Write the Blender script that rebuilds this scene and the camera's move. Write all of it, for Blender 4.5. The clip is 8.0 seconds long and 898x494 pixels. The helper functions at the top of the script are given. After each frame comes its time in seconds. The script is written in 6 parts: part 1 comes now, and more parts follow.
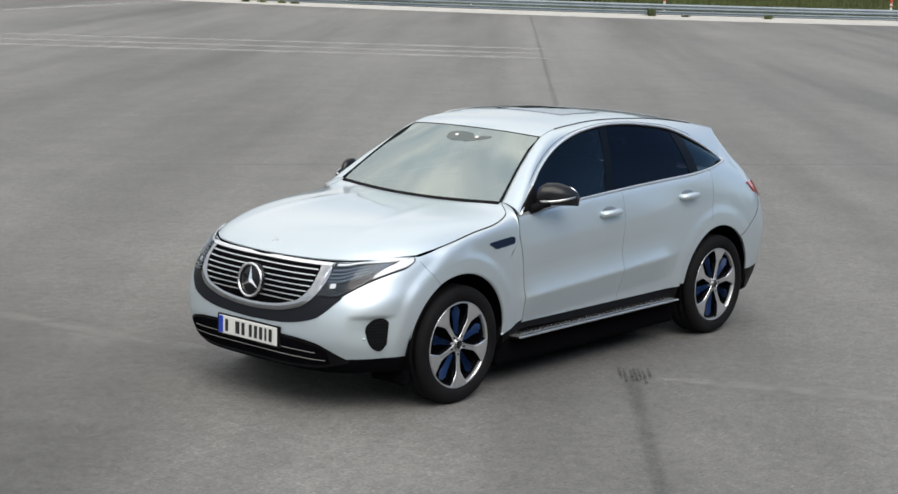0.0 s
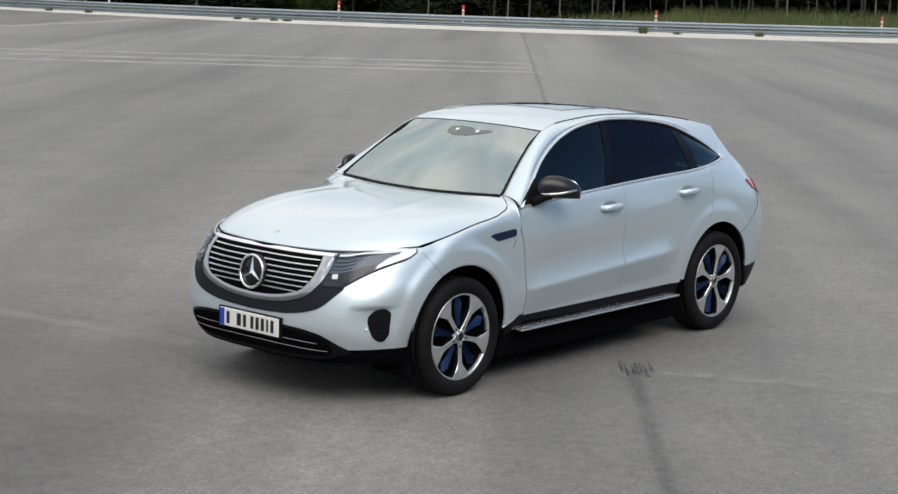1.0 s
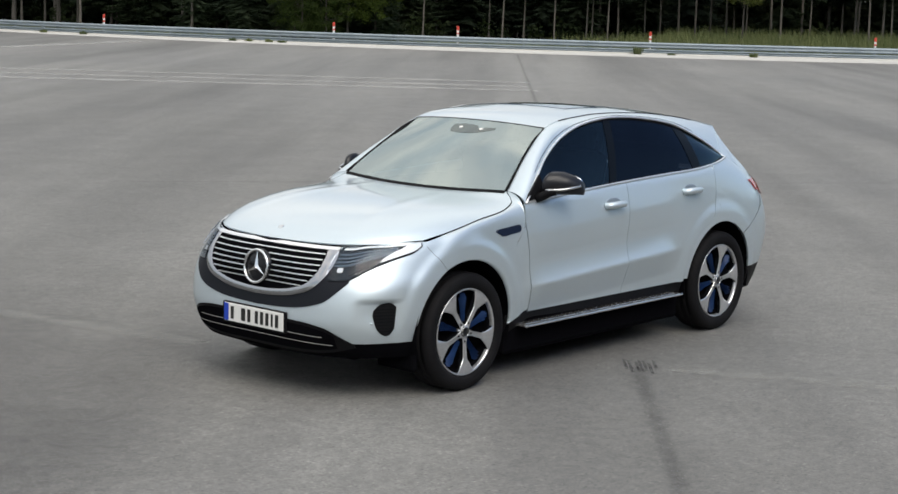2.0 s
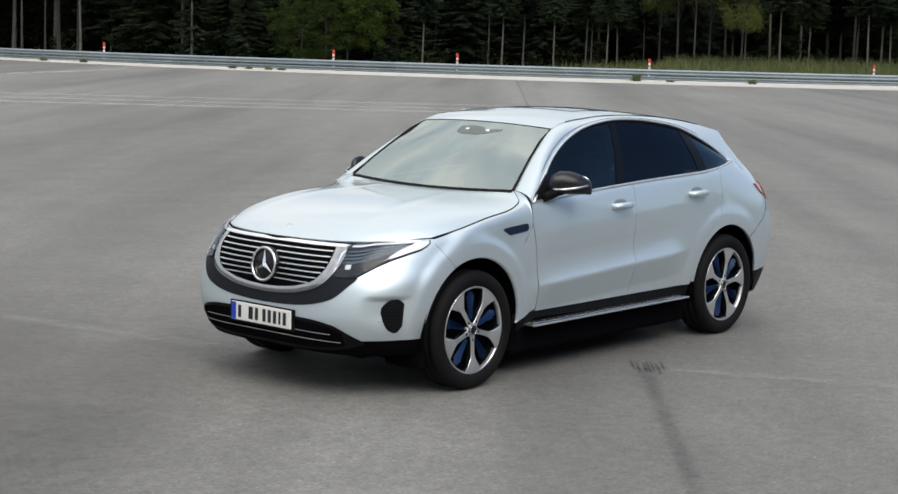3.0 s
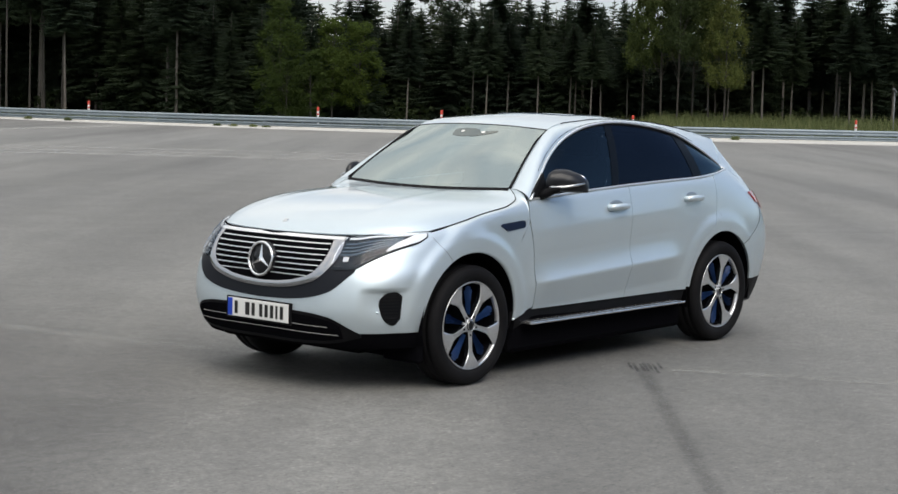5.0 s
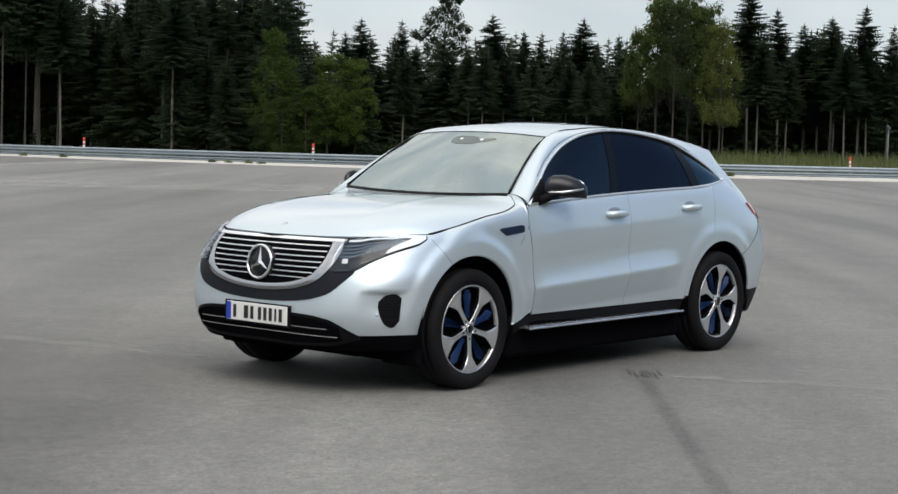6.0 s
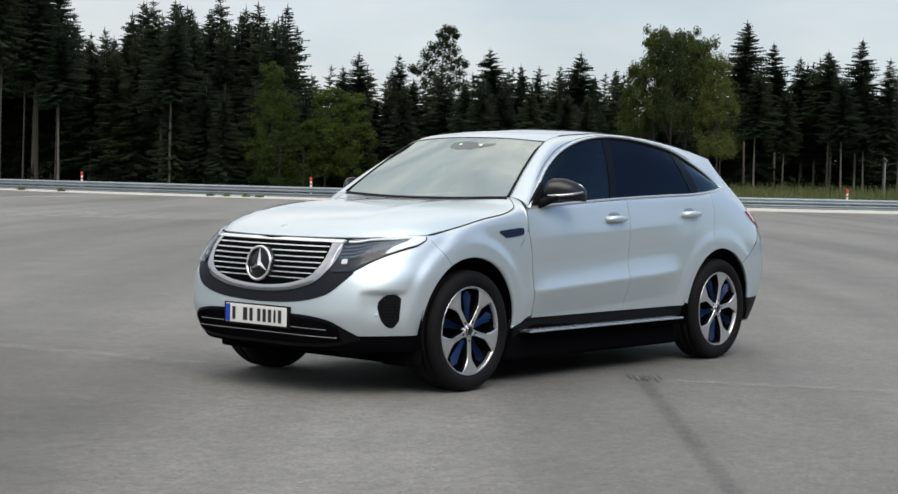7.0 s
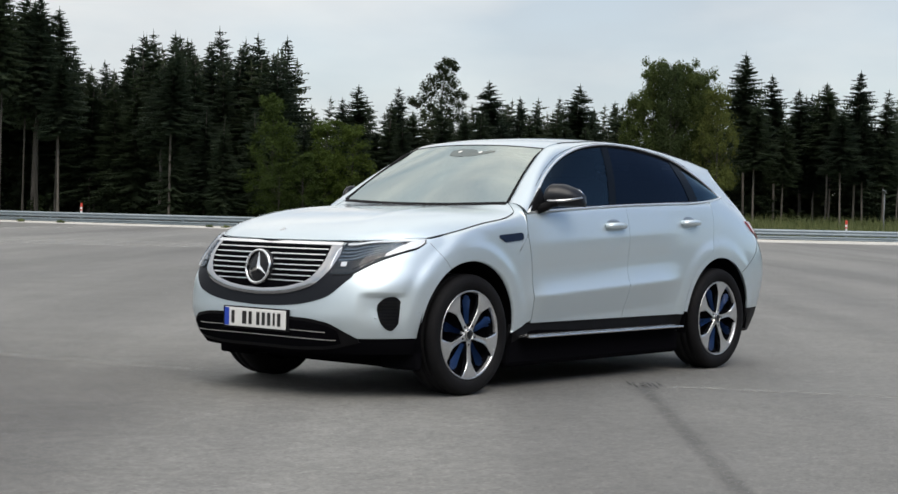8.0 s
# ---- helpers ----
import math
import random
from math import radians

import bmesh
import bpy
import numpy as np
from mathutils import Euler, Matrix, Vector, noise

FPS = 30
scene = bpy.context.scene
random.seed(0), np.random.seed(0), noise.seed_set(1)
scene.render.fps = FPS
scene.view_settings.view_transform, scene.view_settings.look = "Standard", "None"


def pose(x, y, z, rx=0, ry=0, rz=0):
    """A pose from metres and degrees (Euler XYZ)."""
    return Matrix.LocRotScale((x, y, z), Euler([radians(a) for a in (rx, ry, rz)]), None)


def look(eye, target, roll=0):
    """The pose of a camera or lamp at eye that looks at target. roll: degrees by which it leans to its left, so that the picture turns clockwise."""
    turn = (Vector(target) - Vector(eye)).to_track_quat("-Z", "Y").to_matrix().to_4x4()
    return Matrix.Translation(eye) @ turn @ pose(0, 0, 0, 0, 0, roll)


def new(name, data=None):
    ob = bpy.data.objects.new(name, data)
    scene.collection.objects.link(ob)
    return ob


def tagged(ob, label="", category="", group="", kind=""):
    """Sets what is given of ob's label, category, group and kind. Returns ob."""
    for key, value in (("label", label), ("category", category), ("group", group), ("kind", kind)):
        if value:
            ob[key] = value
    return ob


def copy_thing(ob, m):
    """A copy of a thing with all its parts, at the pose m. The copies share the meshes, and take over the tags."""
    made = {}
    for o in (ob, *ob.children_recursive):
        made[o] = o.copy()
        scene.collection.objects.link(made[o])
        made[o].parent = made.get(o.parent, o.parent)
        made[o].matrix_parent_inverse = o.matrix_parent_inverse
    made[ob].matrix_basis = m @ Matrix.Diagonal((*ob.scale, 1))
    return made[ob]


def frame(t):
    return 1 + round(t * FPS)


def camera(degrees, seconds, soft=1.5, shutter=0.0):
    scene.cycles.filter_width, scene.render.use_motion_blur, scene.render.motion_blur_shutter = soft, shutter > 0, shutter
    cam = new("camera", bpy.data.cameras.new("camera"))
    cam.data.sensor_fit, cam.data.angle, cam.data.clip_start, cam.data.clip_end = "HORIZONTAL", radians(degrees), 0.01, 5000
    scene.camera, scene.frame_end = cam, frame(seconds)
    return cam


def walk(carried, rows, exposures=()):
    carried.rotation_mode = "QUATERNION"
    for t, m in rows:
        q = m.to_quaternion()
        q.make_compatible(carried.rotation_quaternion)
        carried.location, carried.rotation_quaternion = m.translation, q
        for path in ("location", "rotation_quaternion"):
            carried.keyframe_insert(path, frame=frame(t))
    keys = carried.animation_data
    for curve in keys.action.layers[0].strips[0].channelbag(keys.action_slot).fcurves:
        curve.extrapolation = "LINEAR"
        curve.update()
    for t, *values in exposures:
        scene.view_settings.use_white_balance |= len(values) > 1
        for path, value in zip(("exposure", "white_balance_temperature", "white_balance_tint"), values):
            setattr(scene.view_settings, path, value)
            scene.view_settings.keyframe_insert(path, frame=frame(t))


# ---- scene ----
cam = camera(30.0, 8.0, soft=1.55)
PATH = [
    (0, (8.994, 7.409, 2.74), (7.512, 6.112, 2.391), 1.6),
    (0.5, (9.023, 7.394, 2.653), (7.536, 6.099, 2.316), 1.6),
    (1, (9.05, 7.375, 2.56), (7.558, 6.083, 2.236), 1.6),
    (1.5, (9.074, 7.351, 2.471), (7.577, 6.062, 2.159), 1.6),
    (3, (9.15, 7.311, 2.176), (7.645, 6.018, 1.918), 1.5),
    (3.5, (9.168, 7.294, 2.075), (7.659, 6.006, 1.829), 1.5),
    (4, (9.191, 7.284, 1.968), (7.676, 5.998, 1.74), 1.5),
    (4.5, (9.204, 7.274, 1.86), (7.685, 5.989, 1.655), 1.4),
    (6, (9.234, 7.251, 1.52), (7.705, 5.969, 1.389), 1.4),
    (6.5, (9.242, 7.255, 1.411), (7.711, 5.973, 1.302), 1.3),
    (7, (9.238, 7.245, 1.302), (7.706, 5.963, 1.216), 1.3),
    (7.5, (9.239, 7.248, 1.202), (7.707, 5.964, 1.137), 1.3),
    (8, (9.235, 7.247, 1.113), (7.702, 5.964, 1.069), 1.3),
]
walk(cam, [(t, look(eye, target, roll)) for t, eye, target, roll in PATH])

# ---------------------------------------------------------------- light
world = bpy.data.worlds.new("sky")
scene.world = world
world.use_nodes = True
wn, wl = world.node_tree.nodes, world.node_tree.links
wn.clear()
w_out = wn.new("ShaderNodeOutputWorld")
w_bg = wn.new("ShaderNodeBackground")
w_sky = wn.new("ShaderNodeTexSky")
w_sky.sky_type = "NISHITA"
w_sky.sun_disc = False
SUN_ELEVATION, SUN_TURN = radians(50), radians(25)
w_sky.sun_elevation, w_sky.sun_rotation = SUN_ELEVATION, SUN_TURN
w_co = wn.new("ShaderNodeTexCoord")
w_map = wn.new("ShaderNodeMapping")
w_map.inputs["Scale"].default_value = (1.6, 1.6, 5.0)
w_noise = wn.new("ShaderNodeTexNoise")
w_noise.inputs["Scale"].default_value = 1.7
w_noise.inputs["Detail"].default_value = 5.0
w_noise.inputs["Roughness"].default_value = 0.5
w_ramp = wn.new("ShaderNodeValToRGB")
w_ramp.color_ramp.elements[0].position, w_ramp.color_ramp.elements[1].position = 0.36, 0.62
w_ramp.color_ramp.elements[0].color = (0.70, 0.70, 0.70, 1)
w_ramp.color_ramp.elements[1].color = (0.97, 0.97, 0.97, 1)
w_sep = wn.new("ShaderNodeSeparateXYZ")
w_lift = wn.new("ShaderNodeMapRange")
w_lift.inputs["From Min"].default_value, w_lift.inputs["From Max"].default_value = 0.14, 0.75
w_lift.inputs["To Min"].default_value, w_lift.inputs["To Max"].default_value = 7.0, 13.3
w_cloud = wn.new("ShaderNodeVectorMath")
w_cloud.operation = "SCALE"
w_tone = wn.new("ShaderNodeValToRGB")
w_tone.color_ramp.elements[0].color, w_tone.color_ramp.elements[1].color = (0.985, 1.0, 1.01, 1), (1.03, 1.0, 0.96, 1)
w_tone.color_ramp.elements[0].position, w_tone.color_ramp.elements[1].position = 0.1, 0.7
w_mix = wn.new("ShaderNodeMix")
w_mix.data_type = "RGBA"
wl.new(w_co.outputs["Generated"], w_map.inputs["Vector"])
wl.new(w_map.outputs["Vector"], w_noise.inputs["Vector"])
wl.new(w_noise.outputs["Fac"], w_ramp.inputs["Fac"])
wl.new(w_co.outputs["Generated"], w_sep.inputs["Vector"])
wl.new(w_sep.outputs["Z"], w_lift.inputs["Value"])
wl.new(w_sep.outputs["Z"], w_tone.inputs["Fac"])
w_puff = wn.new("ShaderNodeTexNoise")
w_puff.inputs["Scale"].default_value, w_puff.inputs["Detail"].default_value = 1.9, 6.0
w_shade = wn.new("ShaderNodeValToRGB")
w_shade.color_ramp.elements[0].position, w_shade.color_ramp.elements[1].position = 0.36, 0.64
w_shade.color_ramp.elements[0].color, w_shade.color_ramp.elements[1].color = (0.76, 0.82, 0.88, 1), (1.17, 1.14, 1.10, 1)
w_times = wn.new("ShaderNodeMix")
w_times.data_type, w_times.blend_type = "RGBA", "MULTIPLY"
w_times.inputs["Factor"].default_value = 1.0
wl.new(w_map.outputs["Vector"], w_puff.inputs["Vector"])
wl.new(w_puff.outputs["Fac"], w_shade.inputs["Fac"])
wl.new(w_tone.outputs["Color"], w_times.inputs["A"])
wl.new(w_shade.outputs["Color"], w_times.inputs["B"])
wl.new(w_times.outputs["Result"], w_cloud.inputs[0])
wl.new(w_lift.outputs["Result"], w_cloud.inputs["Scale"])
# the cloud thins out to open blue on one side of the field
w_open = wn.new("ShaderNodeMapRange")
w_open.interpolation_type = "SMOOTHSTEP"
w_open.inputs["From Min"].default_value, w_open.inputs["From Max"].default_value = 0.16, 0.75
w_open.inputs["To Min"].default_value, w_open.inputs["To Max"].default_value = 1.0, 0.05
w_cover = wn.new("ShaderNodeMath")
w_cover.operation = "MULTIPLY"
w_side = wn.new("ShaderNodeVectorMath")
w_side.operation = "DOT_PRODUCT"
w_side.inputs[1].default_value = (-0.62, 0.78, 0.0)
wl.new(w_co.outputs["Generated"], w_side.inputs[0])
wl.new(w_side.outputs["Value"], w_open.inputs["Value"])
wl.new(w_ramp.outputs["Color"], w_cover.inputs[0])
wl.new(w_open.outputs["Result"], w_cover.inputs[1])
wl.new(w_cover.outputs[0], w_mix.inputs["Factor"])
w_haze = wn.new("ShaderNodeVectorMath")
w_haze.operation = "SCALE"
w_haze.inputs["Scale"].default_value = 1.6
wl.new(w_sky.outputs["Color"], w_haze.inputs[0])
wl.new(w_haze.outputs["Vector"], w_mix.inputs["A"])
wl.new(w_cloud.outputs["Vector"], w_mix.inputs["B"])
wl.new(w_mix.outputs["Result"], w_bg.inputs["Color"])
wl.new(w_bg.outputs["Background"], w_out.inputs["Surface"])
w_bg.inputs["Strength"].default_value = 0.106

sun = new("sun", bpy.data.lights.new("sun", "SUN"))
sun.data.energy, sun.data.angle, sun.data.color = 2.3, radians(45), (1.0, 0.94, 0.85)
sun.matrix_world = look((0, 0, 40), Vector((0, 0, 40)) - Vector((math.sin(SUN_TURN) * math.cos(SUN_ELEVATION), math.cos(SUN_TURN) * math.cos(SUN_ELEVATION), math.sin(SUN_ELEVATION))))

# ---------------------------------------------------------------- materials
def material(name, base, rough=0.5, metal=0.0, coat=0.0, coat_rough=0.03, spec=0.5):
    m = bpy.data.materials.new(name)
    m.use_nodes = True
    b = m.node_tree.nodes["Principled BSDF"]
    b.inputs["Base Color"].default_value = (*base, 1)
    b.inputs["Roughness"].default_value = rough
    b.inputs["Metallic"].default_value = metal
    b.inputs["Coat Weight"].default_value = coat
    b.inputs["Coat Roughness"].default_value = coat_rough
    b.inputs["Specular IOR Level"].default_value = spec
    return m


def noise_node(m, scale, detail=4.0, rough=0.55, stretch=(1, 1, 1), turn=0.0, space="Object"):
    n, l = m.node_tree.nodes, m.node_tree.links
    co, mp, tx = n.new("ShaderNodeTexCoord"), n.new("ShaderNodeMapping"), n.new("ShaderNodeTexNoise")
    mp.vector_type = "TEXTURE"
    mp.inputs["Rotation"].default_value = (0, 0, turn)
    mp.inputs["Scale"].default_value = stretch
    tx.inputs["Scale"].default_value, tx.inputs["Detail"].default_value, tx.inputs["Roughness"].default_value = scale, detail, rough
    l.new(co.outputs[space], mp.inputs["Vector"])
    l.new(mp.outputs["Vector"], tx.inputs["Vector"])
    return tx


def ramp(m, source, stops):
    r = m.node_tree.nodes.new("ShaderNodeValToRGB")
    e = r.color_ramp.elements
    while len(e) < len(stops):
        e.new(0.5)
    for k, (at, c) in enumerate(stops):
        e[k].position = at
        e[k].color = (*c, 1) if len(c) == 3 else c
    m.node_tree.links.new(source, r.inputs["Fac"])
    return r.outputs["Color"]


def blend(m, a, b, fac, mode="MIX"):
    x = m.node_tree.nodes.new("ShaderNodeMix")
    x.data_type, x.blend_type = "RGBA", mode
    for s, v in (("A", a), ("B", b)):
        if isinstance(v, tuple):
            x.inputs[s].default_value = (*v, 1)
        else:
            m.node_tree.links.new(v, x.inputs[s])
    if isinstance(fac, float):
        x.inputs["Factor"].default_value = fac
    else:
        m.node_tree.links.new(fac, x.inputs["Factor"])
    return x.outputs["Result"]


def wire(m, **to):
    b = m.node_tree.nodes["Principled BSDF"]
    for k, v in to.items():
        m.node_tree.links.new(v, b.inputs[k.replace("_", " ")])


def bump(m, height, strength, distance):
    b = m.node_tree.nodes.new("ShaderNodeBump")
    b.inputs["Strength"].default_value, b.inputs["Distance"].default_value = strength, distance
    m.node_tree.links.new(height, b.inputs["Height"])
    m.node_tree.links.new(b.outputs["Normal"], m.node_tree.nodes["Principled BSDF"].inputs["Normal"])


def mottled(name, c1, c2, scale, rough=0.7, metal=0.0, relief=0.0, fine=0.0, coat=0.0, spec=0.5):
    """A surface whose colour wanders between two, with a finer grain over it."""
    m = material(name, c1, rough, metal, coat, spec=spec)
    big, small = noise_node(m, scale), noise_node(m, scale * 14, 3.0)
    col = ramp(m, big.outputs["Fac"], [(0.3, c1), (0.7, c2)])
    col = blend(m, col, ramp(m, small.outputs["Fac"], [(0.3, (0.8, 0.8, 0.8)), (0.7, (1.15, 1.15, 1.15))]), 0.6, "MULTIPLY")
    wire(m, Base_Color=col)
    if relief:
        bump(m, small.outputs["Fac"], relief, fine or 0.005)
    return m


def leafy(name, c1, c2, rough=0.75):
    """Foliage: varies from leaf to leaf and from tree to tree."""
    m = material(name, c1, rough, spec=0.25)
    n, l = m.node_tree.nodes, m.node_tree.links
    geo, info = n.new("ShaderNodeNewGeometry"), n.new("ShaderNodeObjectInfo")
    col = ramp(m, geo.outputs["Random Per Island"], [(0.0, c1), (1.0, c2)])
    tone = ramp(m, info.outputs["Random"], [(0.0, (0.65, 0.68, 0.7)), (1.0, (1.25, 1.2, 1.0))])
    leaf = blend(m, col, tone, 1.0, "MULTIPLY")
    wire(m, Base_Color=leaf)
    thin, mix = n.new("ShaderNodeBsdfTranslucent"), n.new("ShaderNodeMixShader")
    mix.inputs["Fac"].default_value = 0.5
    l.new(leaf, thin.inputs["Color"])
    l.new(n["Principled BSDF"].outputs["BSDF"], mix.inputs[1])
    l.new(thin.outputs["BSDF"], mix.inputs[2])
    l.new(mix.outputs["Shader"], n["Material Output"].inputs["Surface"])
    return m


def glass(name, tint, mirror, ior=1.52, gleam=(1, 1, 1), rough=0.0):
    """A pane: lets tinted light through and mirrors more at a flat angle."""
    m = bpy.data.materials.new(name)
    m.use_nodes = True
    n, l = m.node_tree.nodes, m.node_tree.links
    n.clear()
    out, tr, gl = n.new("ShaderNodeOutputMaterial"), n.new("ShaderNodeBsdfTransparent"), n.new("ShaderNodeBsdfGlossy")
    mx, fr, mp = n.new("ShaderNodeMixShader"), n.new("ShaderNodeFresnel"), n.new("ShaderNodeMapRange")
    tr.inputs["Color"].default_value = (*tint, 1)
    gl.inputs["Roughness"].default_value = rough
    gl.inputs["Color"].default_value = (*gleam, 1)
    fr.inputs["IOR"].default_value = ior
    mp.inputs["From Min"].default_value, mp.inputs["From Max"].default_value = 0.0, 1.0
    mp.inputs["To Min"].default_value, mp.inputs["To Max"].default_value = mirror, 1.0
    l.new(fr.outputs["Fac"], mp.inputs["Value"])
    l.new(mp.outputs["Result"], mx.inputs["Fac"])
    l.new(tr.outputs["BSDF"], mx.inputs[1])
    l.new(gl.outputs["BSDF"], mx.inputs[2])
    l.new(mx.outputs["Shader"], out.inputs["Surface"])
    return m


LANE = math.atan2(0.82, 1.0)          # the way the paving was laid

def make_asphalt():
    m = material("asphalt", (0.203, 0.2, 0.188), 0.72, spec=0.6)
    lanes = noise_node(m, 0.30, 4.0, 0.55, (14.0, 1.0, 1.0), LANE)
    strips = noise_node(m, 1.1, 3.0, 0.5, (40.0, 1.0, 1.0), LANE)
    patches = noise_node(m, 0.06, 5.0, 0.6)
    wear = noise_node(m, 1.3, 6.0, 0.65)
    grain = noise_node(m, 38.0, 4.0, 0.75)
    pebble = noise_node(m, 11.0, 4.0, 0.7)
    grit = noise_node(m, 210.0, 2.0, 0.6)
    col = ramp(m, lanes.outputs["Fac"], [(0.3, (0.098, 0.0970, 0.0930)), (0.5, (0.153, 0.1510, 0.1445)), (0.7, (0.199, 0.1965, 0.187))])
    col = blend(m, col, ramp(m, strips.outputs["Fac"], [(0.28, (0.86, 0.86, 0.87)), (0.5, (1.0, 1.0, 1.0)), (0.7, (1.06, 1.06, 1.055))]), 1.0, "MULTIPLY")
    col = blend(m, col, ramp(m, patches.outputs["Fac"], [(0.35, (0.90, 0.905, 0.92)), (0.65, (1.08, 1.075, 1.06))]), 1.0, "MULTIPLY")
    col = blend(m, col, ramp(m, wear.outputs["Fac"], [(0.3, (0.88, 0.88, 0.88)), (0.7, (1.1, 1.1, 1.1))]), 1.0, "MULTIPLY")
    col = blend(m, col, ramp(m, grain.outputs["Fac"], [(0.28, (0.45, 0.45, 0.45)), (0.5, (1.0, 1.0, 1.0)), (0.75, (1.6, 1.6, 1.57))]), 0.48, "MULTIPLY")
    col = blend(m, col, ramp(m, pebble.outputs["Fac"], [(0.3, (0.78, 0.78, 0.79)), (0.7, (1.20, 1.20, 1.18))]), 1.0, "MULTIPLY")
    specks = noise_node(m, 48.0, 1.5, 0.6)
    col = blend(m, col, ramp(m, specks.outputs["Fac"], [(0.27, (0.45, 0.45, 0.46)), (0.39, (1.0, 1.0, 1.0)), (0.62, (1.0, 1.0, 1.0)), (0.74, (1.75, 1.72, 1.65))]), 1.0, "MULTIPLY")
    wire(m, Base_Color=col)
    bump(m, grit.outputs["Fac"], 0.5, 0.004)
    return m


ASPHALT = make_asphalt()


def film_on_asphalt(name, tint, cover, scale, stretch=(1, 1, 1), turn=0.0, lo=0.4, hi=0.62, soft=0.0, lead=0.0):
    """A thin worn layer (paint, tar, rubber) that leaves the asphalt bare in places; also lays one painted shade."""
    m = material(name, tint, 0.8, spec=0.3)
    worn = noise_node(m, scale, 5.0, 0.7, stretch, turn)
    fac = ramp(m, worn.outputs["Fac"], [(lo, (0, 0, 0)), (hi, (cover, cover, cover))])
    if soft:
        # fades out towards both edges of the band, whose own y runs across it
        n, l = m.node_tree.nodes, m.node_tree.links
        co, sep, ab = n.new("ShaderNodeTexCoord"), n.new("ShaderNodeSeparateXYZ"), n.new("ShaderNodeMath")
        ab.operation = "ABSOLUTE"
        l.new(co.outputs["Object"], sep.inputs["Vector"])
        l.new(sep.outputs["Y"], ab.inputs[0])
        fade = n.new("ShaderNodeMapRange")
        fade.interpolation_type = "SMOOTHSTEP"
        fade.inputs["From Min"].default_value, fade.inputs["From Max"].default_value = 0.15 * soft, soft
        fade.inputs["To Min"].default_value, fade.inputs["To Max"].default_value = 1.0, 0.0
        l.new(ab.outputs[0], fade.inputs["Value"])
        fac = blend(m, fac, fade.outputs["Result"], 1.0, "MULTIPLY")
        if lead:
            start = n.new("ShaderNodeMapRange")
            start.interpolation_type = "SMOOTHSTEP"
            start.inputs["From Max"].default_value = lead
            l.new(sep.outputs["X"], start.inputs["Value"])
            fac = blend(m, fac, start.outputs["Result"], 1.0, "MULTIPLY")
    wire(m, Alpha=fac)
    return m


ROAD_PAINT = film_on_asphalt("worn_road_paint", (0.42, 0.42, 0.40), 0.6, 0.5, lo=0.2, hi=0.6)
TAR = film_on_asphalt("joint_tar", (0.06, 0.06, 0.06), 0.26, 2.5, lo=0.2, hi=0.65, soft=0.08)
RUBBER_MARK = film_on_asphalt("rubber_marks", (0.05, 0.05, 0.055), 0.55, 9.0, lo=0.35, hi=0.6)
CHALKY = film_on_asphalt("pale_scuffs", (0.42, 0.42, 0.39), 0.45, 6.0, lo=0.42, hi=0.72, soft=0.14)
KERB = mottled("pale_concrete", (0.42, 0.41, 0.38), (0.52, 0.51, 0.48), 0.8, 0.85, relief=0.3)
GALVANISED = mottled("galvanised_steel", (0.21, 0.255, 0.285), (0.29, 0.335, 0.365), 0.9, 0.5, metal=0.35, relief=0.1)
WEATHERED = mottled("weathered_steel", (0.13, 0.145, 0.15), (0.20, 0.215, 0.22), 2.0, 0.6, metal=0.2)
SOIL = mottled("forest_soil", (0.025, 0.022, 0.015), (0.05, 0.045, 0.028), 0.4, 0.95, relief=0.5, fine=0.03)
VERGE = mottled("grassy_verge", (0.05, 0.075, 0.025), (0.09, 0.11, 0.04), 0.5, 0.95, relief=0.6, fine=0.03)
BARK = mottled("grey_brown_bark", (0.075, 0.067, 0.059), (0.14, 0.126, 0.109), 1.2, 0.9, relief=0.6, fine=0.02)
DARK_BARK = mottled("dark_bark", (0.032, 0.029, 0.025), (0.062, 0.055, 0.047), 1.2, 0.9, relief=0.6, fine=0.02)
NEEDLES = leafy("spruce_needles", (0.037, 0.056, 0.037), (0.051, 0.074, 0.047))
# paler copy of the needles: haze in the wood's depth put into the colour
HAZED_NEEDLES = leafy("hazed_spruce_needles", (0.070, 0.092, 0.060), (0.092, 0.118, 0.074))
LEAVES = leafy("broad_leaves", (0.046, 0.068, 0.024), (0.088, 0.118, 0.038))
DARK_LEAVES = leafy("dark_broad_leaves", (0.022, 0.038, 0.013), (0.045, 0.068, 0.022))
YOUNG_LEAVES = leafy("young_leaves", (0.032, 0.054, 0.013), (0.062, 0.094, 0.022))
OLIVE_LEAVES = leafy("olive_leaves", (0.064, 0.084, 0.024), (0.125, 0.146, 0.044))
LIGHT_LEAVES = leafy("light_leaves", (0.046, 0.074, 0.016), (0.095, 0.135, 0.028))
PINE_NEEDLES = leafy("pine_needles", (0.022, 0.031, 0.017), (0.038, 0.053, 0.026))
GRASS = leafy("grass_blades", (0.100, 0.132, 0.060), (0.200, 0.222, 0.112), 0.8)
POST_WHITE = mottled("white_plastic", (0.72, 0.71, 0.69), (0.8, 0.79, 0.77), 3.0, 0.5)
POST_RED = mottled("red_plastic", (0.55, 0.05, 0.03), (0.62, 0.08, 0.05), 3.0, 0.45)


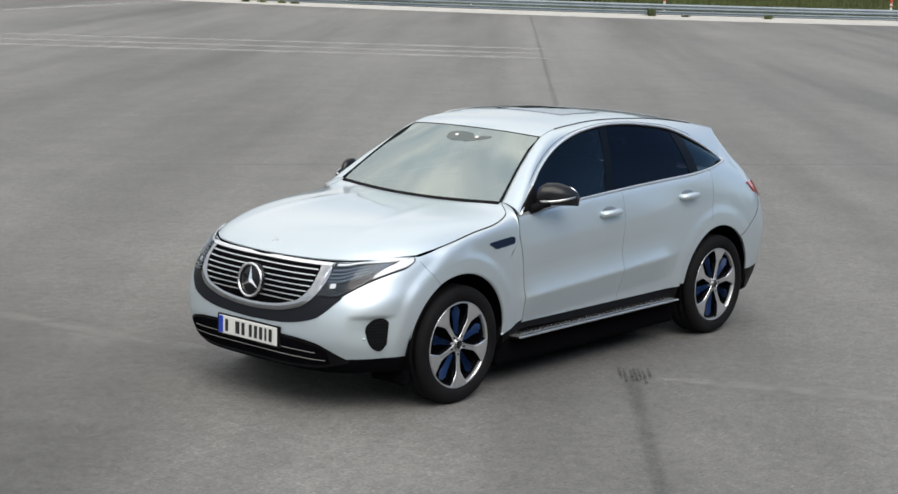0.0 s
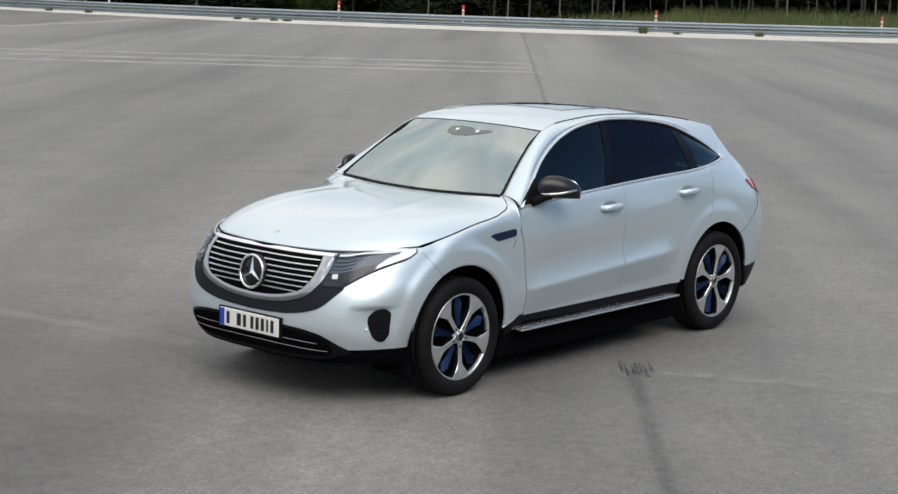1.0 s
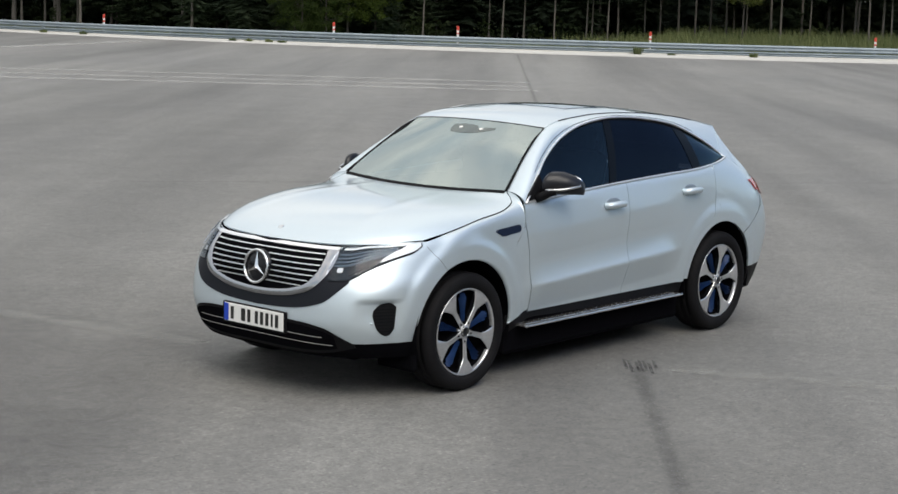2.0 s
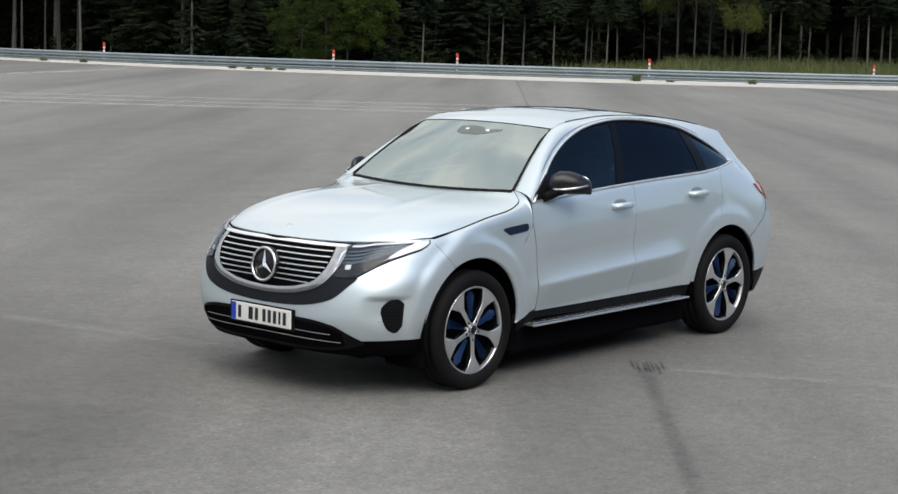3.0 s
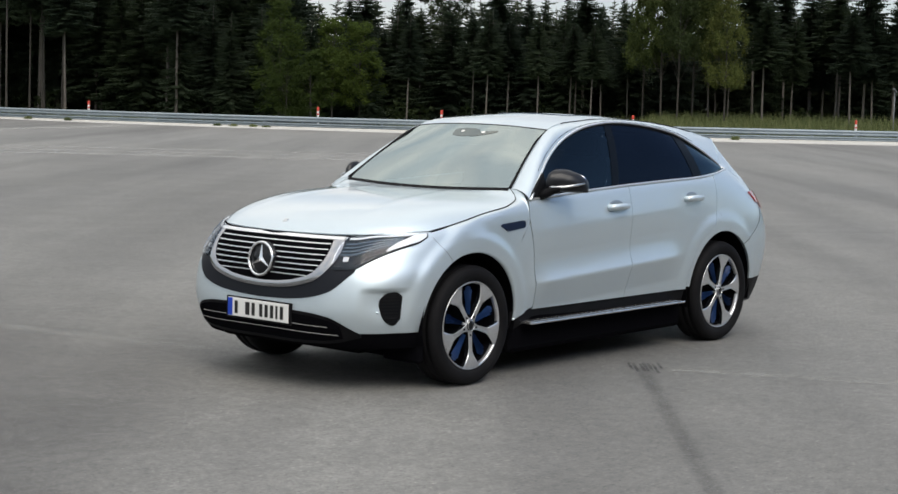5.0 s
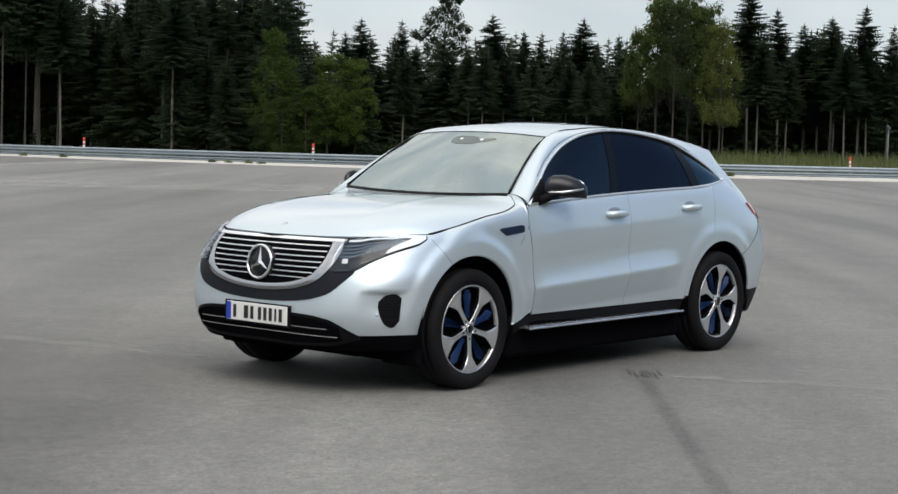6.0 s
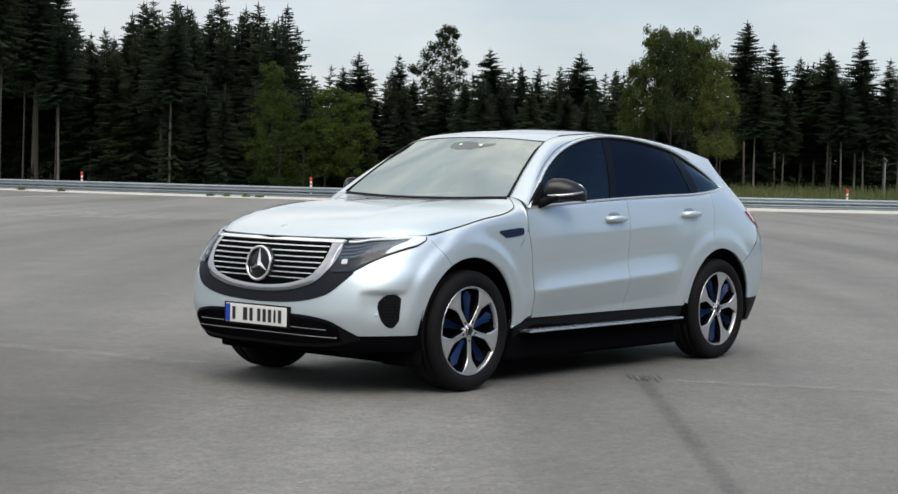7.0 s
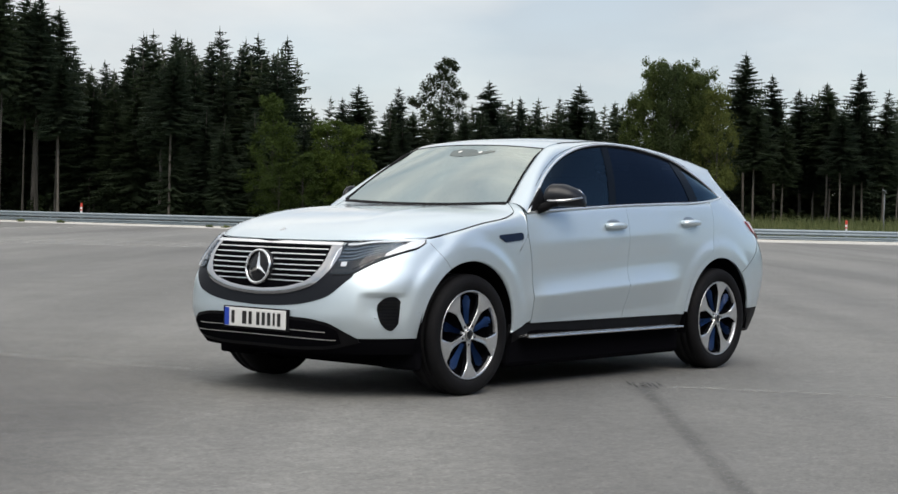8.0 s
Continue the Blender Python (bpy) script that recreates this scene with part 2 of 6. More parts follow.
def make_paint():
    """Pale silver-blue metallic paint under clear lacquer."""
    m = material("silver_paint", (0.585, 0.668, 0.717), 0.46, 0.72, 1.0, 0.03)
    flake = noise_node(m, 900.0, 1.0, 0.5)
    soft = noise_node(m, 1.2, 2.0)
    col = blend(m, (0.585, 0.668, 0.717), ramp(m, flake.outputs["Fac"], [(0.3, (0.93, 0.93, 0.93)), (0.7, (1.06, 1.06, 1.06))]), 1.0, "MULTIPLY")
    rough = ramp(m, soft.outputs["Fac"], [(0.3, (0.42, 0.42, 0.42)), (0.7, (0.48, 0.48, 0.48))])
    wire(m, Base_Color=col, Roughness=rough)
    return m


PAINT = make_paint()
TRIM = mottled("black_trim", (0.005, 0.005, 0.006), (0.009, 0.009, 0.010), 6.0, 0.5, spec=0.07)
GLOSS_BLACK = material("gloss_black", (0.008, 0.009, 0.011), 0.12, 0, 0.0, spec=0.3)
PANEL_DARK = material("dark_grille_panel", (0.014, 0.016, 0.021), 0.5, 0.0, 0.0, spec=0.1)
CAVITY = material("dark_cavity", (0.004, 0.004, 0.005), 0.9, spec=0.0)
# grey lightened to include the windscreen reflection lying over the mirror housing
VEILED_PLASTIC = material("veiled_grey_plastic", (0.16, 0.165, 0.17), 0.7)
BRIGHT = material("bright_trim", (0.86, 0.87, 0.88), 0.3, 0.9)
SURROUND = material("brushed_chrome", (0.42, 0.43, 0.45), 0.13, 1.0)
CHROME = material("chrome", (0.80, 0.81, 0.82), 0.12, 1.0)
CUP_SHADE = material("handle_shade", (0.30, 0.34, 0.38), 0.35, 0.7)
MIRROR_CAP = material("mirror_cap_black", (0.009, 0.010, 0.013), 0.30, spec=0.35)
SATIN = mottled("satin_aluminium", (0.60, 0.61, 0.62), (0.68, 0.69, 0.70), 4.0, 0.25, 0.9)
PILLAR = material("pillar_black", (0.004, 0.006, 0.010), 0.25, spec=0.05)
MACHINED = mottled("machined_alloy", (0.56, 0.57, 0.585), (0.66, 0.67, 0.685), 8.0, 0.30, 0.85)
BLUE = mottled("blue_wheel_insert", (0.008, 0.026, 0.085), (0.013, 0.038, 0.12), 12.0, 0.35)
DARK_BLUE = material("dark_blue_plastic", (0.006, 0.013, 0.035), 0.35, spec=0.25)
TYRE = mottled("tyre_rubber", (0.006, 0.006, 0.007), (0.011, 0.011, 0.012), 5.0, 0.7, relief=0.15, fine=0.002, spec=0.09)
TAIL_RED = material("tail_lamp_red", (0.36, 0.010, 0.014), 0.12, 0, 0.8)
LAMP_WHITE = material("lamp_white", (0.82, 0.84, 0.86), 0.25, 0.0, 0.2)
LAMP_BASE = material("lamp_base", (0.020, 0.027, 0.035), 0.2, spec=0.22)
LAMP_GREY = material("lamp_reflector", (0.075, 0.11, 0.15), 0.3, 0.3)
LAMP_DULL = material("lamp_dull", (0.024, 0.028, 0.034), 0.3, spec=0.2)
PLATE_WHITE = material("plate_white", (0.74, 0.74, 0.72), 0.4)
PLATE_INK = material("plate_ink", (0.01, 0.01, 0.01), 0.5)
PLATE_BLUE = material("plate_blue", (0.01, 0.05, 0.42), 0.4)
LEATHER = mottled("dark_upholstery", (0.018, 0.019, 0.021), (0.03, 0.031, 0.034), 9.0, 0.6)
WINDSCREEN = glass("windscreen_glass", (0.19, 0.23, 0.24), 0.33, 1.7, (0.86, 0.98, 0.97))
SIDE_GLASS = glass("side_glass", (0.09, 0.135, 0.185), 0.0, 1.42, (0.52, 0.74, 0.92))
PRIVACY = glass("privacy_glass", (0.024, 0.030, 0.042), 0.0, 1.28, (0.48, 0.62, 0.85))
SENSOR_PATCH = glass("sensor_patch", (0.05, 0.055, 0.06), 0.16, 1.42, (0.90, 0.98, 0.95))
LENS = glass("lamp_cover", (0.92, 0.94, 0.97), 0.0, 1.27)
MIRROR = material("mirror_glass", (0.8, 0.82, 0.84), 0.03, 1.0)

# ---------------------------------------------------------------- plan numbers
MARKERS = [0.955, 0.632, 0.479, 0.255, -0.002]
POLE_Q = -0.050
TALL_SPRUCES = [(-49.5, -77.3, 13.0), (-53.8, -81.1, 13.2), (-52.1, -76.8, 13.0), (-56.8, -81.7, 12.0), (-59.1, -81.4, 10.5), (-63.2, -83.8, 10.9), (-62.0, -80.5, 11.4), (-60.5, -77.4, 12.2), (-59.2, -74.1, 12.0), (-64.9, -79.5, 12.8), (-62.6, -75.6, 12.2), (-65.4, -77.6, 12.2), (-62.3, -72.9, 11.5), (-63.8, -73.0, 12.6), (-62.4, -69.7, 11.6), (-62.6, -68.1, 11.8), (-62.6, -66.5, 11.6), (-53.5, -86.5, 14.4), (-50.5, -84.5, 14.8), (-56.0, -87.0, 13.4), (-47.5, -80.0, 14.2), (-47.0, -83.5, 15.0),
                (-56.3, -78.6, 11.0), (-55.7, -76.5, 9.7), (-54.9, -74.6, 9.1), (-57.1, -76.7, 9.2), (-55.9, -73.8, 9.4), (-58.7, -76.7, 10.3), (-57.9, -74.8, 11.1), (-62.6, -78.7, 12.3), (-59.2, -71.0, 11.4), (-59.7, -69.3, 11.0), (-60.0, -67.7, 10.8), (-61.5, -67.6, 11.0)]
SPRUCES = [(-59.1, -56.8, 8.1), (-62.1, -56.7, 8.2), (-64.9, -51.8, 8.6), (-63.1, -52.3, 6.9), (-66.6, -51.3, 7.6), (-68.9, -51.9, 7.5), (-67.9, -49.6, 7.8), (-66.8, -47.5, 8.4), (-69.3, -47.7, 7.2), (-71.5, -48.2, 7.8), (-69.0, -38.0, 9.9), (-70.8, -37.1, 8.9), (-74.3, -37.5, 8.0), (-73.7, -36.3, 8.0), (-72.1, -34.7, 8.5), (-70.7, -32.5, 8.9), (-71.4, -31.2, 7.9)]
# x, y, height, which kind, how wide
BROADLEAVES = [(-62.3, -66.8, 8.1, 3, 1.0), (-51.2, -55.3, 7.0, 5, 1.0), (-50.2, -53.8, 3.5, 5, 1.5), (-51.1, -53.0, 4.0, 5, 1.5), (-52.7, -53.0, 5.7, 0, 1.25), (-53.7, -52.0, 5.5, 0, 1.2),
               (-62.7, -39.6, 9.2, 1, 0.72), (-62.4, -38.4, 8.9, 2, 0.66), (-64.6, -38.9, 9.2, 1, 0.75), (-63.8, -37.5, 8.7, 2, 0.70), (-63.1, -36.1, 7.7, 4, 0.72), (-62.9, -40.8, 7.4, 2, 0.68)]
INFILL = [(0.60, 6.0, 4.4), (0.635, 7.5, 5.2), (0.67, 6.0, 4.8), (0.70, 8.0, 5.8), (0.735, 6.5, 5.6), (0.77, 8.0, 6.4), (0.80, 6.0, 6.0), (0.66, 9.0, 5.9), (0.84, 7.5, 6.6), (0.88, 6.5, 6.8)]
BARE_SPRUCES = [(-45.8, -71.2, 13.6), (-47.6, -71.6, 13.2), (-47.9, -71.0, 12.8), (-48.6, -71.6, 12.6), (-49.5, -71.2, 12.3), (-53.6, -66.9, 9.2), (-54.6, -67.1, 9.8)]
FRONT_TRUNKS = [(1.055, 5), (0.919, 8.5), (0.881, 6), (0.735, 11), (0.707, 11.5), (0.627, 10), (0.622, 12), (0.547, 5), (0.478, 8.5), (0.45, 6), (0.429, 7.5), (0.383, 5.5), (0.349, 7), (0.347, 9), (0.317, 5), (0.314, 8.5), (0.286, 11), (0.155, 10), (0.11, 6), (0.074, 7.5), (0.002, 5.5), (-0.028, 7), (-0.076, 9)]
PINE = (-65.4, -56.0, 1.0)


# ---------------------------------------------------------------- mesh helpers
def link_mesh(name, verts, faces, mat, parent=None, label="", smooth=False):
    me = bpy.data.meshes.new(name)
    me.from_pydata([tuple(v) for v in verts], [], faces)
    me.materials.append(mat)
    if smooth:
        me.polygons.foreach_set("use_smooth", [True] * len(me.polygons))
    me.update()
    ob = new(name, me)
    ob.parent = parent
    if label:
        tagged(ob, label)
    return ob


def part(name, bm, mat, parent, label="", smooth=False):
    me = bpy.data.meshes.new(name)
    bm.to_mesh(me)
    bm.free()
    me.materials.append(mat)
    if smooth:
        me.polygons.foreach_set("use_smooth", [True] * len(me.polygons))
    ob = new(name, me)
    ob.parent = parent
    if label:
        tagged(ob, label)
    return ob


def thing(name, label, category, group="", at=(0, 0, 0)):
    ob = new(name)
    ob.empty_display_size = 0.2
    ob.location = at
    return tagged(ob, label, category, group)


def hermite(xs, ys):
    """A smooth curve through a few knots; ys may be points."""
    xs, ys = np.array(xs, float), np.array(ys, float)
    if xs[0] > xs[-1]:
        xs, ys = xs[::-1], ys[::-1]
    d = np.gradient(ys, xs, axis=0) if len(xs) > 2 else np.repeat([(ys[1] - ys[0]) / (xs[1] - xs[0])], 2, axis=0)

    def at(x):
        x = min(max(float(x), xs[0]), xs[-1])
        i = min(int(np.searchsorted(xs, x, side="right")) - 1, len(xs) - 2)
        w = xs[i + 1] - xs[i]
        t = (x - xs[i]) / w
        return ((2 * t ** 3 - 3 * t * t + 1) * ys[i] + (t ** 3 - 2 * t * t + t) * w * d[i]
                + (3 * t * t - 2 * t ** 3) * ys[i + 1] + (t ** 3 - t * t) * w * d[i + 1])
    return at


def path3(points):
    """A smooth path through 3D knots, run through from 0 to 1 by length."""
    p = np.array(points, float)
    s = np.concatenate([[0], np.cumsum(np.linalg.norm(np.diff(p, axis=0), axis=1))])
    return hermite(s / s[-1], p)


def box(bm, centre, size, turn=None, bevel=0.0):
    g = bmesh.ops.create_cube(bm, size=1.0)
    m = Matrix.Translation(centre) @ (turn or Matrix()) @ Matrix.Diagonal((*size, 1))
    bmesh.ops.transform(bm, matrix=m, verts=g["verts"])
    if bevel:
        edges = list({e for v in g["verts"] for e in v.link_edges})
        bmesh.ops.bevel(bm, geom=edges, offset=bevel, segments=2, affect="EDGES", profile=0.5)


def tube(points, radius, sides=8, closed=False, flat=1.0):
    """Vertices and faces of a rod along points."""
    p = [Vector(q) for q in points]
    verts, faces, n = [], [], len(p)
    for i in range(n):
        a = p[(i - 1) % n] if closed or i else p[0]
        b = p[(i + 1) % n] if closed or i < n - 1 else p[-1]
        t = (b - a).normalized()
        side = t.cross(Vector((0, 0, 1)))
        side = side.normalized() if side.length > 1e-4 else Vector((1, 0, 0))
        up = side.cross(t)
        for k in range(sides):
            w = 2 * math.pi * k / sides
            verts.append(p[i] + side * math.cos(w) * radius + up * math.sin(w) * radius * flat)
    for i in range(n if closed else n - 1):
        for k in range(sides):
            j = (i + 1) % n
            faces.append((i * sides + k, i * sides + (k + 1) % sides, j * sides + (k + 1) % sides, j * sides + k))
    if not closed:
        faces.append(tuple(range(sides))[::-1])
        faces.append(tuple((n - 1) * sides + k for k in range(sides)))
    return verts, faces


def lathe(profile, steps):
    """Vertices and faces of (radius, along) turned about the y axis."""
    verts, faces, n = [], [], len(profile)
    for k in range(steps):
        w = 2 * math.pi * k / steps
        for r, y in profile:
            verts.append((r * math.cos(w), y, r * math.sin(w)))
    for k in range(steps):
        for i in range(n - 1):
            a, b = k * n, ((k + 1) % steps) * n
            faces.append((a + i, b + i, b + i + 1, a + i + 1))
    return verts, faces


# ---------------------------------------------------------------- ground, rail line
RAIL_R, RAIL_L = Vector((-63.4, -29.2, 0)), Vector((-43.9, -64.2, 0))
RAIL_ALONG = (RAIL_L - RAIL_R).normalized()
AWAY = Vector((RAIL_ALONG.y, -RAIL_ALONG.x, 0))
RAIL_LENGTH = (RAIL_L - RAIL_R).length


def rail_at(q, off=0.0, z=0.0):
    """A place on the gently bowed edge of the paved field; off: metres behind it."""
    c = min(max(q, -0.7), 1.7)
    p = RAIL_R.lerp(RAIL_L, q) + AWAY * (off - 3.6 * 4 * c * (1 - c))
    return Vector((p.x, p.y, z))


QS = [-4 + 0.5 * i for i in range(7)] + [-0.6 + 0.04 * i for i in range(58)] + [2 + 0.5 * i for i in range(7)]


def strip(off_a, z_a, off_b, z_b, qs=QS, lift=None):
    verts, faces = [], []
    for q in qs:
        k = lift(q) if lift else 1.0
        verts += [rail_at(q, off_a, z_a * k), rail_at(q, off_b, z_b * k)]
    for i in range(len(qs) - 1):
        faces.append((2 * i, 2 * i + 1, 2 * i + 3, 2 * i + 2))
    return verts, faces


def bank(q):
    """How much the ground behind the rail rises: a grassy bank at one end, nearly flat at the other."""
    return 0.25 + 0.75 * min(max((0.50 - q) / 0.30, 0.0), 1.0)


bm = bmesh.new()
bmesh.ops.create_grid(bm, x_segments=24, y_segments=24, size=2500)
bmesh.ops.translate(bm, verts=bm.verts, vec=(0, 0, -0.06))
ground = tagged(part("ground", bm, SOIL, None), "dark bare soil of the woods around the paved field", "ground", kind="structure")
v, f = strip(-260, 0.0, 0.0, 0.0)
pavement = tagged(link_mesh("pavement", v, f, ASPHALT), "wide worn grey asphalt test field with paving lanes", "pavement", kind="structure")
v, f = strip(0.35, -0.02, 8.0, 0.62, lift=bank)
verge = tagged(link_mesh("verge", v, f, VERGE), "strip of rough grass behind the guardrail", "verge", kind="structure")
v, f = strip(8.0, 0.62, 70.0, 0.7, lift=bank)
forest_floor = tagged(link_mesh("forest_floor", v, f, SOIL), "dark needle-covered floor of the woods", "ground", kind="structure")
# kerb: a low pale concrete edging with a rounded lip
prof = [(-3.0, 0.002), (-2.96, 0.012), (-0.5, 0.016), (-0.47, 0.06), (-0.42, 0.07), (0.22, 0.075), (0.35, 0.06), (0.36, -0.05)]
verts, faces = [], []
for q in QS:
    broad = min(max(4.7 - 2.6 * q, 1.6), 5.2) / 3.0
    verts += [rail_at(q, o * broad if o < -0.9 else o, z) for o, z in prof]
n = len(prof)
for i in range(len(QS) - 1):
    for k in range(n - 1):
        faces.append((i * n + k, i * n + k + 1, (i + 1) * n + k + 1, (i + 1) * n + k))
kerb = tagged(link_mesh("kerb", verts, faces, KERB), "low pale concrete edging below the guardrail", "kerb", kind="structure")

E_ALONG = Vector((math.cos(LANE), math.sin(LANE), 0))
E_CROSS = Vector((-math.sin(LANE), math.cos(LANE), 0))
JOINT = Vector((0, 1.2, 0))


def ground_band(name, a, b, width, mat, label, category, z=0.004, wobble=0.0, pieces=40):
    """A flat band on the asphalt from a to b, with slightly uneven edges."""
    a, b = Vector((*a, z)), Vector((*b, z))
    t = (b - a).normalized()
    length = (b - a).length
    verts, faces = [], []
    for i in range(pieces + 1):
        x = length * i / pieces
        p = a + t * x
        o = wobble * noise.noise(p * 0.7)
        w = width * (1 + 0.35 * noise.noise(p * 1.9 + Vector((7, 3, 0))))
        verts += [(x, o - w / 2, 0), (x, o + w / 2, 0)]
    for i in range(pieces):
        faces.append((2 * i, 2 * i + 2, 2 * i + 3, 2 * i + 1))
    ob = link_mesh(name, verts, faces, mat)
    ob.matrix_basis = Matrix.Translation(a) @ Matrix.Rotation(math.atan2(t.y, t.x), 4, "Z")
    return tagged(ob, label, category, kind="structure")


def on_lane(u, w):
    p = JOINT + E_ALONG * u + E_CROSS * w
    return (p.x, p.y)


ground_band("paving_joint", on_lane(-62, 0), on_lane(-2.2, 0), 0.16, TAR, "dark tarred joint between two asphalt lanes", "paving joint", wobble=0.05, pieces=160)
ground_band("paving_joint", (-4.0, -9.2), (-20.0, 2.6), 0.06, TAR, "thin dark cross joint in the asphalt", "paving joint", wobble=0.05)
for a, b in (((-26.0, -19.9), (-9.0, -38.5)), ((-27.3, -21.3), (-10.5, -40.8)), ((-29.3, -22.7), (-12.0, -43.1))):
    ground_band("road_marking", a, b, 0.7, ROAD_PAINT, "faded white painted line on the asphalt", "road marking", pieces=60)
ground_band("road_marking", (-40.5, -54.3), (-16.0, -42.4), 0.8, ROAD_PAINT, "faded white painted line on the asphalt", "road marking", pieces=60)
for k, w in enumerate((-0.098, -0.068, -0.022, 0.002, 0.03, 0.06, 0.098)):
    p = Vector((-0.07, 1.15, 0)) + E_CROSS * w + E_ALONG * (0.03 * (k % 3) - 0.02)
    q = p + E_ALONG * (0.30 + 0.06 * (k % 2))
    ground_band("tyre_mark", (p.x, p.y), (q.x, q.y), 0.020, RUBBER_MARK, "short dark rubber mark on the asphalt", "tyre mark", z=0.008, pieces=6)
ground_band("tyre_mark", (0.1, 1.26), (7.0, 6.84), 0.20, film_on_asphalt("rubber_trace", (0.06, 0.06, 0.065), 0.27, 2.2, lo=0.2, hi=0.65, soft=0.075), "long faint rubber trace on the asphalt", "tyre mark", z=0.006, pieces=60)
# soft shade around the car's nose, painted as a dark film on the asphalt
ground_band("nose_shade", on_lane(-5.0, -3.9), on_lane(16.0, -3.9), 4.6, film_on_asphalt("painted_nose_shade", (0.07, 0.07, 0.072), 0.34, 0.7, lo=0.1, hi=0.6, soft=2.1, lead=7.0), "broad soft dark strip painted on the asphalt as shade by the car's nose", "paving lane", z=0.002, pieces=30)
ground_band("scuff", (-0.02, 1.42), (-1.4, 4.4), 0.30, CHALKY, "pale scuffed streak on the asphalt", "scuff", z=0.006, wobble=0.1)
ground_band("scuff", (2.35, -4.2), (1.7, -1.2), 0.30, CHALKY, "pale scuffed streak on the asphalt", "scuff", z=0.006, wobble=0.1)

# guardrail: two stacked corrugated beams on posts
def beam_profile(z0, z1):
    out = []
    for k in range(13):
        t = k / 12
        out.append((-0.10 + 0.042 * math.cos(t * 4 * math.pi), z0 + (z1 - z0) * t))
    return out


rail = thing("guardrail", "long double galvanised steel guardrail on short posts", "guardrail", at=(0, 0, 0))
RQ = [-0.7 + 0.02 * i for i in range(121)]
for z0, z1 in ((0.30, 0.565), (0.06, 0.26)):
    prof = beam_profile(z0, z1)
    prof = prof + [(o + 0.012, z) for o, z in prof[::-1]]
    verts, faces, n = [], [], len(prof)
    for q in RQ:
        verts += [rail_at(q, o, z) for o, z in prof]
    for i in range(len(RQ) - 1):
        for k in range(n):
            faces.append((i * n + k, i * n + (k + 1) % n, (i + 1) * n + (k + 1) % n, (i + 1) * n + k))
    link_mesh("beam", verts, faces, GALVANISED, rail, smooth=True)
bm = bmesh.new()
box(bm, (0, 0, 0.27), (0.06, 0.10, 0.58))
box(bm, (0, -0.075, 0.27), (0.10, 0.012, 0.58))
post_ob = part("post", bm, GALVANISED, rail)
post_mesh = post_ob.data
head = math.atan2(AWAY.y, AWAY.x) - math.pi / 2
for i in range(52):
    q = -0.6 + i * 2.0 / RAIL_LENGTH
    ob = post_ob if i == 0 else new("post", post_mesh)
    ob.parent = rail
    ob.matrix_basis = Matrix.Translation(rail_at(q, 0.02)) @ Matrix.Rotation(head, 4, "Z")

# delineators: red and white marker posts behind the rail
def delineator(p):
    ob = thing("marker_post", "slim red and white marker post behind the guardrail", "marker post", "marker posts", p)
    for name, mat, z0, z1 in (("post", POST_WHITE, 0.0, 0.94), ("red_cap", POST_RED, 0.84, 1.04), ("red_band", POST_RED, 0.66, 0.74)):
        bm = bmesh.new()
        w = 0.092 if name == "post" else 0.10
        box(bm, (0, 0, (z0 + z1) / 2), (w, 0.08 + (w - 0.092), z1 - z0), bevel=0.014)
        part(name, bm, mat, ob)
    return ob


marker = delineator(rail_at(0.0, 0.5))
for q in MARKERS[1:]:
    copy_thing(marker, Matrix.Translation(rail_at(q, 0.5)))
marker.location = rail_at(MARKERS[0], 0.5)

# a slim lamp pole beyond the rail
pole = thing("lamp_pole", "slim grey metal pole with a small angled head", "lamp pole", at=rail_at(POLE_Q, 3.0))
v, f = tube([(0, 0, 0), (0, 0, 1.0), (0, 0, 2.5)], 0.024, 10)
link_mesh("pole", v, f, WEATHERED, pole, smooth=True)
bm = bmesh.new()
box(bm, (0.10, 0.05, 2.5), (0.34, 0.12, 0.07), Matrix.Rotation(-0.5, 4, "Y"), 0.02)
part("lamp_head", bm, WEATHERED, pole)


# ---------------------------------------------------------------- plants
def trunk_mesh(h, r, rng, lean=0.02, sides=7):
    pts = [(lean * h * t * t + 0.03 * math.sin(5 * t + rng.random()), 0.03 * math.sin(4 * t + 2), h * t) for t in (0, 0.15, 0.3, 0.5, 0.7, 0.85, 0.98)]
    verts, faces = [], []
    for i, p in enumerate(pts):
        rr = r * (1 - p[2] / h) ** 0.8 + 0.012
        if i == 0:
            rr *= 1.35
        for k in range(sides):
            w = 2 * math.pi * k / sides
            verts.append((p[0] + rr * math.cos(w), p[1] + rr * math.sin(w), p[2]))
    for i in range(len(pts) - 1):
        for k in range(sides):
            faces.append((i * sides + k, i * sides + (k + 1) % sides, (i + 1) * sides + (k + 1) % sides, (i + 1) * sides + k))
    return verts, faces


